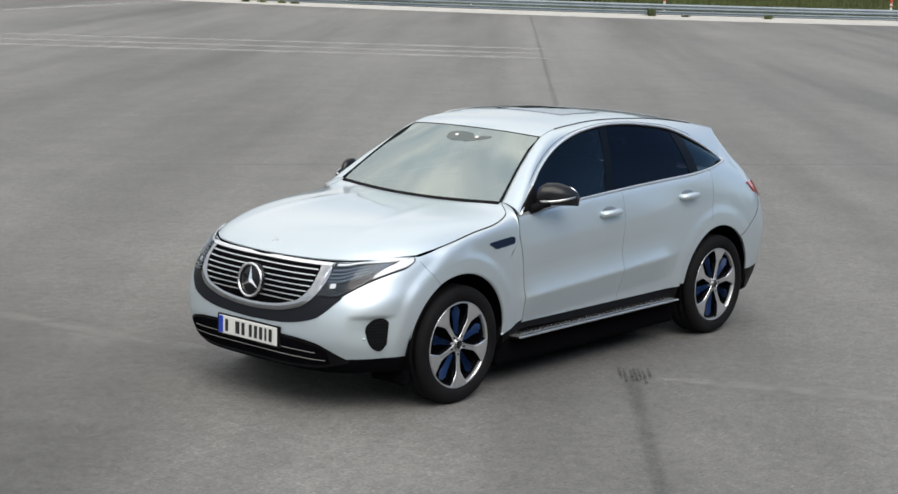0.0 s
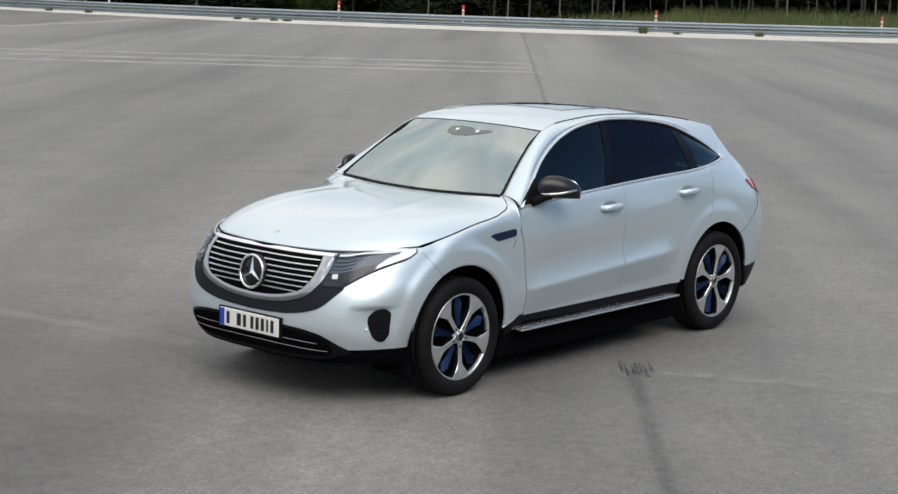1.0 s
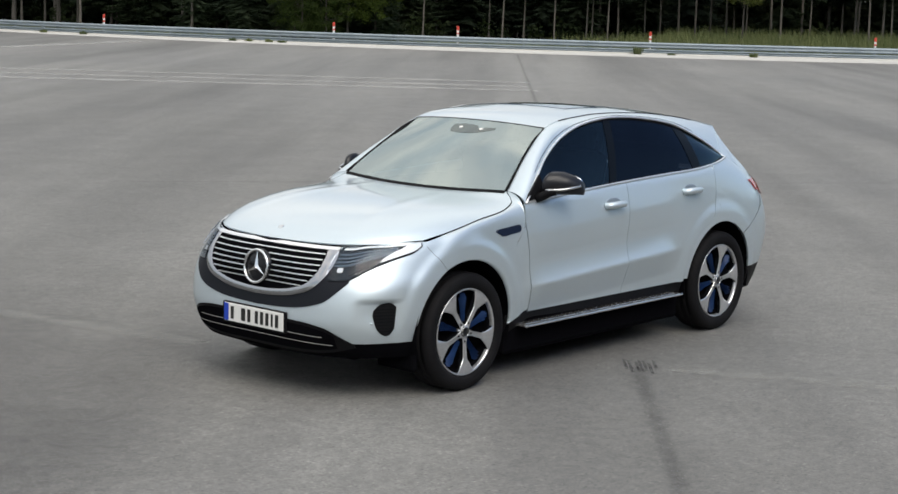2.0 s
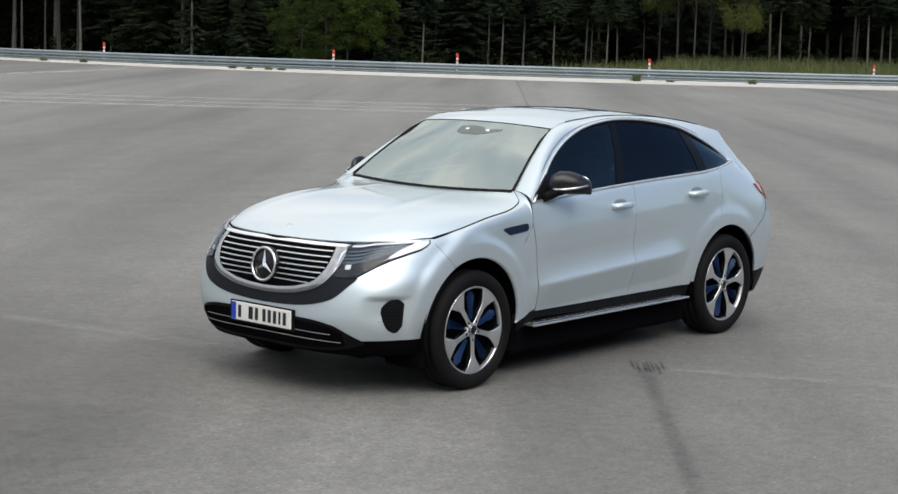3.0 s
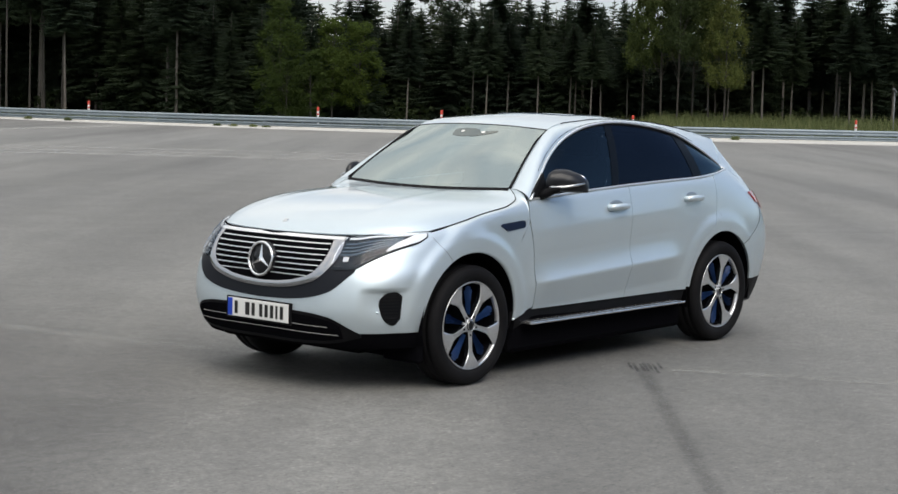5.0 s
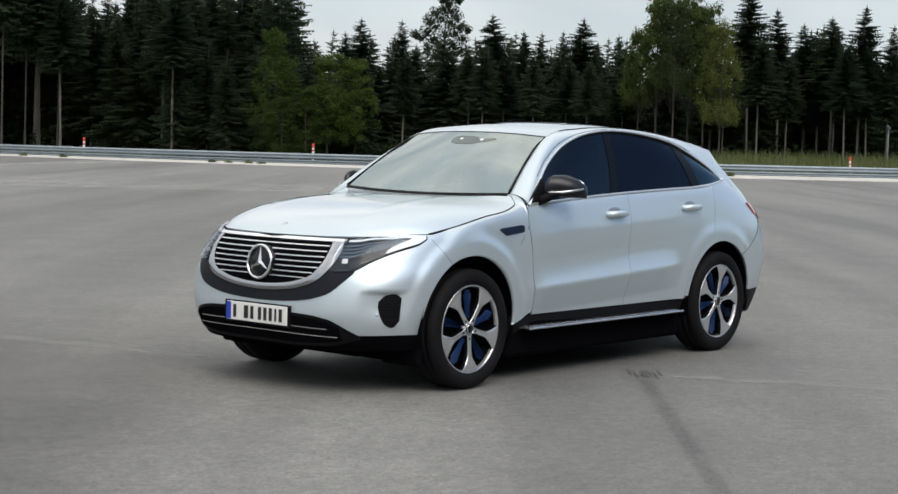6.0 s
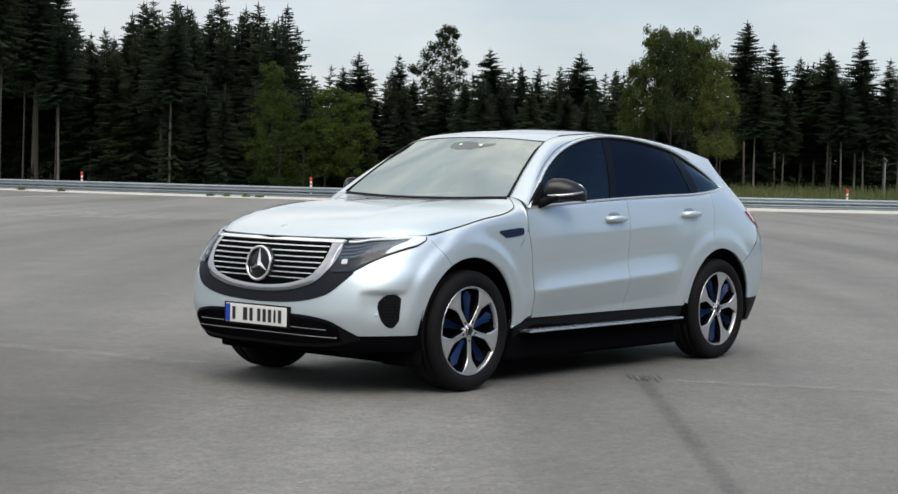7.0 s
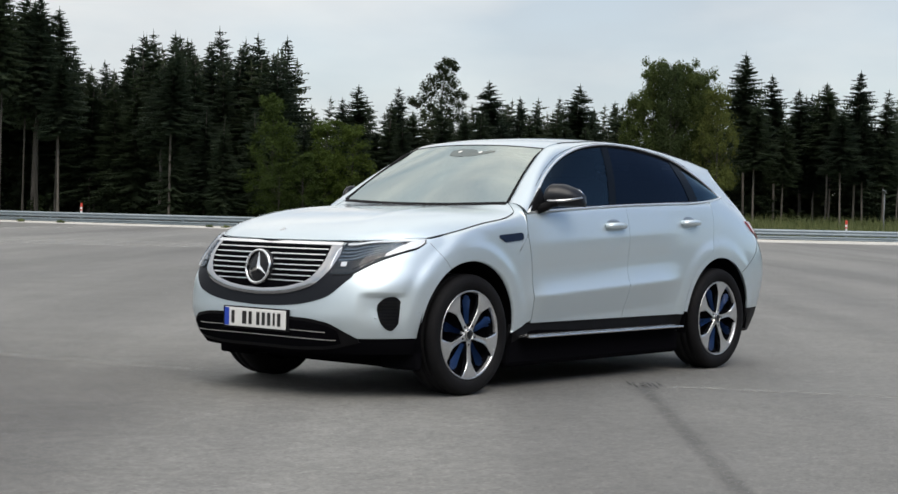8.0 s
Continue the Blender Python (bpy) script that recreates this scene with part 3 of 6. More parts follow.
def spruce(seed, h, bare, spread, layers=32, thin=1.0, stout=1.0, fine=1.0, bark=BARK, needles=NEEDLES):
    rng = random.Random(seed)
    ob = thing("spruce_tree", "tall dark green spruce at the edge of the woods", "tree", "forest edge trees")
    v, f = trunk_mesh(h, (0.0030 * h + 0.012) * stout, rng)
    link_mesh("trunk", v, f, bark, ob, smooth=True)
    verts, faces = [], []

    def tri(a, b, c):
        k = len(verts)
        verts.extend((a, b, c))
        faces.append((k, k + 1, k + 2))
    for i in range(layers):
        t = (i + 0.5 * rng.random()) / layers
        z = bare + (h - bare) * t
        reach = spread * (1 - t) ** 0.72 * min(1.0, 0.55 + 2.5 * t) + 0.06
        for b in range(max(4, int((14 if t < 0.8 else 11) * thin))):
            az = rng.random() * 2 * math.pi
            z = bare + (h - bare) * min(0.985, max(0.0, t + (rng.random() - 0.5) * 2.2 / layers))
            L = reach * (0.50 + 0.62 * rng.random()) * (1.0 + 0.35 * noise.noise(Vector((math.cos(az), math.sin(az), z * 0.9 + seed))))
            out = Vector((math.cos(az), math.sin(az), 0))
            side = Vector((-out.y, out.x, 0))
            drop = L * (0.62 - 1.25 * t + 0.3 * rng.random())
            root = Vector((0.02 * h * (z / h) ** 2, 0, z))
            steps = max(2, round((6 if L > 0.7 else 4 if L > 0.3 else 2) * fine))

            def at(s):
                return root + out * (L * s) + Vector((0, 0, -drop * s ** 0.8 + 0.25 * drop * s ** 3))
            for k in range(steps):
                s0, s1 = k / steps, (k + 1.2) / steps
                p, q = at(s0), at(min(1.0, s1))
                w = (0.20 * L * (1.1 - s0) + 0.028 + 0.08 * (1 - t)) * (0.6 + 0.7 * rng.random()) / fine ** 0.25
                m = p.lerp(q, 0.75)
                tri(p, q, m + side * w + Vector((0, 0, -0.35 * w)))
                tri(q, p, m - side * w + Vector((0, 0, -0.35 * w)))
                tri(p, q, p.lerp(q, 0.6) + Vector((0, 0, -1.15 * w)) + side * (0.5 * w * (rng.random() - 0.5)))
    # leading shoot
    for k in range(4):
        a = k * 1.6
        tri(Vector((0.02 * h, 0, h + 0.25)), Vector((0.02 * h + 0.035 * math.cos(a), 0.035 * math.sin(a), h - 0.3)), Vector((0.02 * h + 0.035 * math.cos(a + 1.5), 0.035 * math.sin(a + 1.5), h - 0.3)))
    link_mesh("crown", verts, faces, needles, ob)
    return ob


def leaf_cloud(rng, clumps, per, size, near=0.55, far=0.6):
    """Many small leaves round clump centres (centre, radius)."""
    verts, faces = [], []
    for c, r in clumps:
        for _ in range(per):
            d = Vector((rng.gauss(0, 1), rng.gauss(0, 1), rng.gauss(0, 1))).normalized()
            p = Vector(c) + d * r * (near + far * rng.random()) * (1.0 if d.z > -0.3 else 0.75)
            a = Vector((rng.gauss(0, 1), rng.gauss(0, 1), rng.gauss(0, 0.6))).normalized()
            b = a.cross(Vector((rng.gauss(0, 1), rng.gauss(0, 1), rng.gauss(0, 1)))).normalized()
            s = size * (0.6 + 0.8 * rng.random())
            k = len(verts)
            verts.extend((p - a * s, p + b * s * 0.6, p + a * s, p - b * s * 0.6))
            faces.append((k, k + 1, k + 2, k + 3))
    return verts, faces


def limbs(rng, h, clumps, r):
    verts, faces = trunk_mesh(h * 0.86, r, rng, 0.01)
    for c, _ in clumps[::4]:
        z0 = max(h * 0.30, c[2] - 0.18 * h)
        v, f = tube([(0, 0, z0), (c[0] * 0.5, c[1] * 0.5, z0 + (c[2] - z0) * 0.6), c], 0.016 * r / 0.1, 5)
        k = len(verts)
        verts += v
        faces += [tuple(i + k for i in q) for q in f]
    return verts, faces


def broadleaf(seed, h, spread, label, leaves=LEAVES, low=0.25):
    rng = random.Random(seed)
    ob = thing("broadleaf_tree", label, "tree", "forest edge trees")
    clumps = []
    for _ in range(120):
        t = low + (0.95 - low) * rng.random()
        w = rng.random() * 2 * math.pi
        rad = spread * math.sin(math.pi * min(1, 0.22 + 0.72 * t)) * (0.35 + 0.65 * rng.random())
        clumps.append(((rad * math.cos(w), rad * math.sin(w), h * t), spread * (0.08 + 0.15 * rng.random())))
    for k in range(9):
        clumps.append((((rng.random() - 0.5) * 0.9 * spread, (rng.random() - 0.5) * 0.9 * spread, h * (0.90 + 0.085 * rng.random())), 0.12 + 0.16 * rng.random()))
    v, f = limbs(rng, h, clumps, 0.0065 * h + 0.02)
    link_mesh("trunk", v, f, DARK_BARK, ob, smooth=True)
    v, f = leaf_cloud(rng, clumps, 165, 0.058, 0.05, 1.8)
    link_mesh("crown", v, f, leaves, ob)
    return ob


def pine(seed, h):
    rng = random.Random(seed)
    ob = thing("pine_tree", "gnarled old pine with an open uneven crown", "tree", "forest edge trees")
    # tiers of foliage: along the skyline, height, radius
    tiers = ((0.50, 9.72, 0.34), (0.20, 9.80, 0.34), (0.72, 9.45, 0.30), (-0.20, 9.45, 0.30), (0.15, 9.30, 0.36), (-0.10, 8.95, 0.46), (0.35, 8.85, 0.46), (-0.60, 8.70, 0.46),
             (0.65, 8.50, 0.42), (-0.25, 8.45, 0.46), (-0.95, 8.25, 0.46), (0.25, 8.15, 0.46), (0.90, 7.95, 0.40), (1.30, 7.80, 0.30), (-0.55, 7.95, 0.46), (-1.05, 7.65, 0.46), (-1.75, 7.45, 0.34),
             (-1.45, 7.30, 0.30), (0.55, 7.60, 0.46), (0.00, 7.50, 0.46), (-0.70, 7.25, 0.46), (1.00, 7.25, 0.42), (0.40, 7.00, 0.46), (-0.25, 6.80, 0.50), (-1.00, 6.70, 0.46), (0.90, 6.60, 0.46),
             (0.30, 6.30, 0.50), (-0.50, 6.20, 0.50), (0.00, 5.70, 0.55), (-0.80, 5.60, 0.50), (0.60, 5.50, 0.55))
    clumps = [(((rng.random() - 0.5) * 1.1, y, z), r) for y, z, r in tiers]
    v, f = limbs(rng, h, clumps, 0.13)
    link_mesh("trunk", v, f, BARK, ob, smooth=True)
    v, f = leaf_cloud(rng, clumps, 380, 0.055, 0.1, 1.0)
    link_mesh("crown", v, f, PINE_NEEDLES, ob)
    return ob


def put(source, used, x, y, s, turn, width=1.0):
    """The source itself the first time, a copy after that."""
    m = Matrix.Translation((x, y, -0.06)) @ Matrix.Rotation(turn, 4, "Z") @ Matrix.Diagonal((s * width, s * width, s, 1))
    if source not in used:
        used.add(source)
        source.matrix_basis = m
        return source
    base = source.matrix_basis.copy()
    source.matrix_basis = Matrix()
    ob = copy_thing(source, m)
    source.matrix_basis = base
    return ob


rng = random.Random(5)
used = set()
EDGE = [spruce(11, 10.0, 4.6, 1.35, 32, 1.1, 1.15, 1.5), spruce(12, 10.0, 4.0, 1.2, 32, 1.1, 1.1, 1.5), spruce(13, 10.0, 5.0, 1.5, 32, 1.1, 1.15, 1.5), spruce(14, 10.0, 3.6, 1.1, 34, 1.1, 1.1, 1.5)]
BARE = [spruce(17, 10.0, 5.6, 1.25, 30, 1.2, 0.95, 1.4), spruce(18, 10.0, 5.0, 1.15, 30, 1.1, 0.9, 1.4)]
TALL_BARE = [spruce(19, 10.0, 5.6, 1.25, 30, 1.2, 0.58, 1.5, DARK_BARK), spruce(20, 10.0, 5.0, 1.35, 30, 1.2, 0.52, 1.5, DARK_BARK)]
LOW = [spruce(15, 10.0, 2.8, 1.4, 34, 1.1, 1.0, 1.25), spruce(16, 10.0, 2.0, 1.25, 36, 1.1, 1.0, 1.25)]
FULL = [spruce(21, 10.0, 1.2, 1.7, 34, 1.1, 1.0, 1.25), spruce(22, 10.0, 0.7, 1.5, 36, 1.1, 1.0, 1.25), spruce(23, 10.0, 1.8, 1.9, 32, 1.1, 1.0, 1.25)]
# back ranks wear the paler needles, so the gaps look veiled by haze
BACK = [spruce(24, 10.0, 0.8, 1.8, 27, 0.85, needles=HAZED_NEEDLES), spruce(25, 10.0, 1.0, 1.7, 27, 0.85, needles=HAZED_NEEDLES), spruce(26, 10.0, 1.4, 2.0, 27, 0.85, needles=HAZED_NEEDLES)]
for k, (x, y, h) in enumerate(TALL_SPRUCES):
    put((LOW + FULL)[k % 5] if k > 3 else EDGE[k], used, x, y, h / 10.2, rng.random() * 6, 1.4 + 0.35 * rng.random())
for k, (x, y, h) in enumerate(TALL_SPRUCES[4:17]):
    put(BACK[k % 3], used, x - 1.6 - rng.random(), y - 0.6 - rng.random(), h * (0.90 + 0.06 * rng.random()) / 10.2, rng.random() * 6, 1.7)
for k, (x, y, h) in enumerate(SPRUCES):
    put(BARE[k % 2] if k in (10, 11, 14, 15) else (EDGE + LOW[:1])[k % 5], used, x, y, h / 10.2, rng.random() * 6, 1.4 + 0.35 * rng.random())
for k, (x, y, h) in enumerate(BARE_SPRUCES):
    put(TALL_BARE[k % 2], used, x, y, h / 10.2, rng.random() * 6, 1.25)
for k, (q, off) in enumerate(FRONT_TRUNKS):
    p = rail_at(q, off)
    h = (9.0 if q > 0.85 else 5.4 if q > 0.5 else 6.0 if q > 0.14 else 6.8) * (0.92 + 0.16 * rng.random())
    put(BARE[k % 2], used, p.x, p.y, h / 10.2, rng.random() * 6, 1.5 + 0.3 * rng.random())
for k, (q, off, h) in enumerate(INFILL):
    p = rail_at(q, off)
    put(FULL[k % 3], used, p.x, p.y, h / 10.2, rng.random() * 6, 1.35)
BROAD = [broadleaf(33, 9.0, 1.7, "bright yellow-green broadleaf tree among the spruces", LIGHT_LEAVES, 0.22), broadleaf(31, 9.0, 1.55, "tall light green broadleaf tree at the forest edge", LEAVES, 0.45), broadleaf(32, 9.0, 1.9, "tall light green broadleaf tree at the forest edge", LEAVES, 0.48), broadleaf(34, 9.0, 1.5, "dark green broadleaf tree among the spruces", DARK_LEAVES, 0.62), broadleaf(35, 9.0, 2.1, "olive yellow-green broadleaf tree at the forest edge", OLIVE_LEAVES, 0.34), broadleaf(36, 9.0, 1.75, "dull green young broadleaf tree leafy down to the ground", YOUNG_LEAVES, 0.12)]
for x, y, h, kind, width in BROADLEAVES:
    put(BROAD[kind], used, x, y, h / 9.1, rng.random() * 6, width)
old_pine = pine(41, 10.0)
put(old_pine, used, *PINE, 0.7)

# the wood behind: closed ranks, lower than the trees that break the skyline
for row, (off, lo, hi, step) in enumerate(((13.0, -0.5, 1.7, 1.9), (17.0, -0.55, 1.75, 1.8), (21.5, -0.6, 1.8, 1.9), (27.0, -0.6, 1.8, 3.2))):
    q = lo
    while q < hi:
        q += step / RAIL_LENGTH * (0.6 + 0.8 * rng.random())
        p = rail_at(q, off + 3.0 * (rng.random() - 0.5))
        bearing = math.degrees(math.atan2(p.y - 7.2, p.x - 9.2))
        tall = 3.6 if bearing > -127.0 else 1.7 if bearing > -129.6 else 2.9 if bearing > -134.3 else 0.0 if bearing > -149.5 else 0.9
        h = (6.4 + 1.0 * rng.random()) + tall + 0.06 * (off - 13)
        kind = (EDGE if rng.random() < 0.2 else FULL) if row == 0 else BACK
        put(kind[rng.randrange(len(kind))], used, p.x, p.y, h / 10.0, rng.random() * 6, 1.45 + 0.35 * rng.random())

# undergrowth inside the edge of the wood
clumps = []
for _ in range(170):
    q = -0.6 + 2.4 * rng.random()
    p = rail_at(q, 8 + 16 * rng.random() ** 1.4)
    r = 0.35 + 0.5 * rng.random()
    clumps.append(((p.x, p.y, 0.4 + r * 0.5), r))
v, f = leaf_cloud(rng, clumps, 60, 0.11)
tagged(link_mesh("undergrowth", v, f, leafy("undergrowth_leaves", (0.014, 0.024, 0.010), (0.032, 0.048, 0.016))), "low dark green undergrowth between the trunks", "undergrowth", kind="stuff")

# tall grass behind the rail
verts, faces = [], []
for _ in range(27000):
    q = -0.6 + 1.05 * rng.random()
    if q > 0.2 and rng.random() < (q - 0.2) * 5:
        continue
    o = 0.6 + 7.0 * rng.random()
    p = rail_at(q, o, 0.64 * bank(q) * (o - 0.35) / 7.65 - 0.02)
    h = (0.36 + 0.52 * rng.random()) * (1.0 if q < 0.25 else 0.7)
    w = rng.random() * 6.3
    d = Vector((math.cos(w), math.sin(w), 0))
    b = Vector((-d.y, d.x, 0)) * 0.014
    bend = d * h * (0.15 + 0.4 * rng.random())
    k = len(verts)
    verts += [p - b, p + b, p + bend * 0.35 + Vector((0, 0, h * 0.6)) + b * 0.8, p + bend * 0.35 + Vector((0, 0, h * 0.6)) - b * 0.8, p + bend + Vector((0, 0, h))]
    faces += [(k, k + 1, k + 2, k + 3), (k + 3, k + 2, k + 4)]
tagged(link_mesh("tall_grass", verts, faces, GRASS), "tall pale green grass behind the guardrail", "grass", kind="stuff")


def weed(p, h, seed):
    r2 = random.Random(seed)
    ob = thing("weed", "small green weed growing at the foot of the guardrail", "weed", "weeds", p)
    verts, faces = [], []
    for _ in range(110):
        w = r2.random() * 6.3
        d = Vector((math.cos(w), math.sin(w), 0))
        hh = h * (0.2 + 0.5 * r2.random())
        o = d * (0.22 * r2.random())
        b = Vector((-d.y, d.x, 0)) * 0.02
        tip = o + d * hh * (0.2 + 0.5 * r2.random()) + Vector((0, 0, hh))
        mid = o.lerp(tip, 0.5) + Vector((0, 0, hh * 0.15))
        k = len(verts)
        verts += [o - b, o + b, mid + b, mid - b, tip]
        faces += [(k, k + 1, k + 2, k + 3), (k + 3, k + 2, k + 4)]
    link_mesh("blades", verts, faces, GRASS, ob)
    return ob


for k, (q, h) in enumerate(((0.267, 0.62), (0.136, 0.36), (0.228, 0.18), (0.708, 0.26), (0.690, 0.2), (0.734, 0.24), (0.755, 0.24), (0.973, 0.3), (1.039, 0.3))):
    weed(rail_at(q, -0.62, 0.0), h, 60 + k)

# woods all round the field, behind the camera too; mostly unseen, added for reflections
verts, faces = [], []
for k in range(1150):
    a = rng.random() * 2 * math.pi
    if a < 0.6 or a > 5.9:
        continue
    # near: an added stretch out of view that darkens reflections in the car's side
    near, behind = 0.85 < a < 2.5, 3.5 < a < 4.4
    d = 38 + 30 * rng.random() if near else 118 + 25 * rng.random() if behind else 135 + 45 * rng.random()
    x, y, h = d * math.cos(a), d * math.sin(a), 4.5 + 2.0 * rng.random() if behind else (12 if near else 10) + 7 * rng.random()
    for lay in range(6):
        z0, z1 = h * (0.08 + 0.14 * lay), h * (0.30 + 0.14 * lay)
        r = h * 0.19 * (1 - 0.14 * lay)
        top = len(verts)
        verts.append((x, y, z1))
        for s in range(8):
            w = s * math.pi / 4 + lay
            rr = r * (0.75 + 0.45 * rng.random())
            verts.append((x + rr * math.cos(w), y + rr * math.sin(w), z0 - 0.3 * rng.random()))
        faces += [(top, top + 1 + s, top + 1 + (s + 1) % 8) for s in range(8)]
# haze over the distance is painted in with the paler needles
tagged(link_mesh("far_woods", verts, faces, HAZED_NEEDLES), "dense spruce woods all round the field, needles paled as by haze", "woods", kind="stuff")


# ---------------------------------------------------------------- the car: x ahead, y to its left
car = thing("car", "pale silver-blue electric crossover car parked on asphalt", "car")
AXLE, HUB_Z, TYRE_R = 1.4365, 0.366, 0.366
ARCH_Z, ARCH_R = 0.385, 0.425

half_width = hermite((0.2, 0.33, 0.45, 0.6, 0.75, 0.9, 1.0, 1.1, 1.2, 1.3, 1.46), (0.83, 0.868, 0.886, 0.898, 0.904, 0.897, 0.885, 0.869, 0.848, 0.815, 0.74))
nose = hermite((0.2, 0.28, 0.35, 0.45, 0.55, 0.63, 0.75, 0.85, 0.905, 0.95, 1.1), (2.22, 2.30, 2.325, 2.342, 2.335, 2.325, 2.305, 2.265, 2.215, 2.15, 1.9))
tail_x = hermite((0.2, 0.5, 0.7, 0.9, 1.03, 1.15, 1.3, 1.46), (-2.25, -2.37, -2.41, -2.39, -2.34, -2.26, -2.13, -1.98))
rear_corner = hermite((0.2, 0.8, 1.05, 1.3), (-1.25, -1.2, -1.0, -0.6))
rear_power = hermite((0.2, 0.8, 1.05, 1.3), (5.0, 5.0, 4.2, 2.9))
FRONT_CORNER = 1.15
front_power = hermite((0.2, 0.35, 0.5, 0.65, 0.8, 0.92, 1.1), (3.5, 3.9, 4.35, 4.2, 3.3, 2.95, 2.9))


def step01(t):
    t = min(max(t, 0.0), 1.0)
    return t * t * (3 - 2 * t)


def sculpt(x, z):
    """How far the side stands out from its plain sweep: flares, door crease, sill."""
    y = 0.0
    for c in (AXLE, -AXLE):
        r = math.hypot(x - c, z - ARCH_Z)
        y += 0.015 * step01((0.15 - (r - ARCH_R)) / 0.07) if z > 0.25 else 0.0
    mid = step01((0.95 - x) / 0.25) * step01((x + 1.05) / 0.45)
    # the lower crease: a sloping shelf above it, a tuck below
    d = z - (0.622 - 0.05 * x)
    y += mid * (0.042 * max(0.0, 1 - d / 0.14) ** 1.7 if d > 0 else 0.042 - 0.042 * min(1.0, -d / 0.17))
    # the shoulder line below the handles
    d = math.hypot(z - (0.955 - 0.055 * x), 0.012)
    y += 0.017 * mid * max(0.0, 1 - d / 0.16)
    return y


def wall(a, z):
    """The body's outer skin at height z. a: 0 at the nose, 1 where the side begins, 2 where it ends, 3 at the tail."""
    W = half_width(z)
    if a <= 1:
        w, n = a * math.pi / 2, front_power(z)
        c, s = max(math.cos(w), 0.0), max(math.sin(w), 0.0)
        x, y, k = FRONT_CORNER + (nose(z) - FRONT_CORNER) * c ** (2 / n), W * s ** (2 / n), s
    elif a <= 2:
        xr = rear_corner(z)
        x, y, k = FRONT_CORNER + (xr - FRONT_CORNER) * (a - 1), W, 1.0
    else:
        w, n, xr = (3 - a) * math.pi / 2, rear_power(z), rear_corner(z)
        c, s = max(math.cos(w), 0.0), max(math.sin(w), 0.0)
        x, y, k = xr + (tail_x(z) - xr) * c ** (2 / n), W * s ** (2 / n), s
    return Vector((x, y + sculpt(x, z) * k * k, z))


def a_of_x(x, z):
    if x > FRONT_CORNER:
        u = min((x - FRONT_CORNER) / (nose(z) - FRONT_CORNER), 1.0)
        return math.acos(u ** (front_power(z) / 2)) * 2 / math.pi
    xr = rear_corner(z)
    if x >= xr:
        return 1 + (x - FRONT_CORNER) / (xr - FRONT_CORNER)
    u = min((x - xr) / (tail_x(z) - xr), 1.0)
    return 3 - math.acos(u ** (rear_power(z) / 2)) * 2 / math.pi


def a_of_y(y, z):
    return math.asin(min(y / half_width(z), 1.0) ** (front_power(z) / 2)) * 2 / math.pi


def side(x, z):
    return wall(a_of_x(x, z), z)


def front(y, z):
    p = wall(a_of_y(abs(y), z), z)
    return Vector((p.x, math.copysign(p.y, y) if y else 0.0, z))


def skin(name, rows, mat, parent=None, label="", thick=0.012, mirror=True, smooth=True, lift=0.0):
    """A panel from a grid of points (rows of points, outside seen from the left), with turned-in edges. mirror: the right twin too."""
    parent = parent or car
    R, C = len(rows), len(rows[0])
    P = [[Vector(p) for p in r] for r in rows]
    N = [[None] * C for _ in range(R)]
    for i in range(R):
        for j in range(C):
            du = P[i][min(j + 1, C - 1)] - P[i][max(j - 1, 0)]
            dv = P[min(i + 1, R - 1)][j] - P[max(i - 1, 0)][j]
            n = du.cross(dv)
            if n.length < 1e-9:
                n = N[i][j - 1] or N[i - 1][j] or Vector((0, 1, 0))
            N[i][j] = n.normalized()
    mid = N[R // 2][C // 2]
    inner = Vector((0.0, 0.0, 0.75))
    flip = mid.dot(P[R // 2][C // 2] - inner) < 0
    verts, faces = [], []
    for i in range(R):
        for j in range(C):
            if flip:
                N[i][j] = -N[i][j]
            verts.append(P[i][j] + N[i][j] * lift)
    for i in range(R - 1):
        for j in range(C - 1):
            q = (i * C + j, i * C + j + 1, (i + 1) * C + j + 1, (i + 1) * C + j)
            faces.append(q[::-1] if flip else q)
    ring = [(0, j) for j in range(C)] + [(i, C - 1) for i in range(1, R)] + [(R - 1, j) for j in range(C - 2, -1, -1)] + [(i, 0) for i in range(R - 2, 0, -1)]
    base, m = len(verts), len(ring)
    verts += [P[i][j] + N[i][j] * lift for i, j in ring]
    verts += [P[i][j] + N[i][j] * (lift - thick) for i, j in ring]
    for k in range(m):
        q = (base + k, base + m + k, base + m + (k + 1) % m, base + (k + 1) % m)
        faces.append(q[::-1] if flip else q)
    made = [link_mesh(name, verts, faces, mat, parent, label, smooth)]
    if mirror:
        made.append(link_mesh(name, [(v[0], -v[1], v[2]) for v in verts], [q[::-1] for q in faces], mat, parent, label, smooth))
    return made


def between(lower, upper, nu, nv, place=wall):
    """Rows of points between two curves u -> (a, z)."""
    rows = []
    for i in range(nv + 1):
        v = i / nv
        row = []
        for j in range(nu + 1):
            a0, z0 = lower(j / nu)
            a1, z1 = upper(j / nu)
            row.append(place(a0 + (a1 - a0) * v, z0 + (z1 - z0) * v))
        rows.append(row)
    return rows


def arch_front_x(z, r=ARCH_R):
    return AXLE + math.sqrt(max(r * r - (z - ARCH_Z) ** 2, 0.0))


SEAM_Z = 0.765
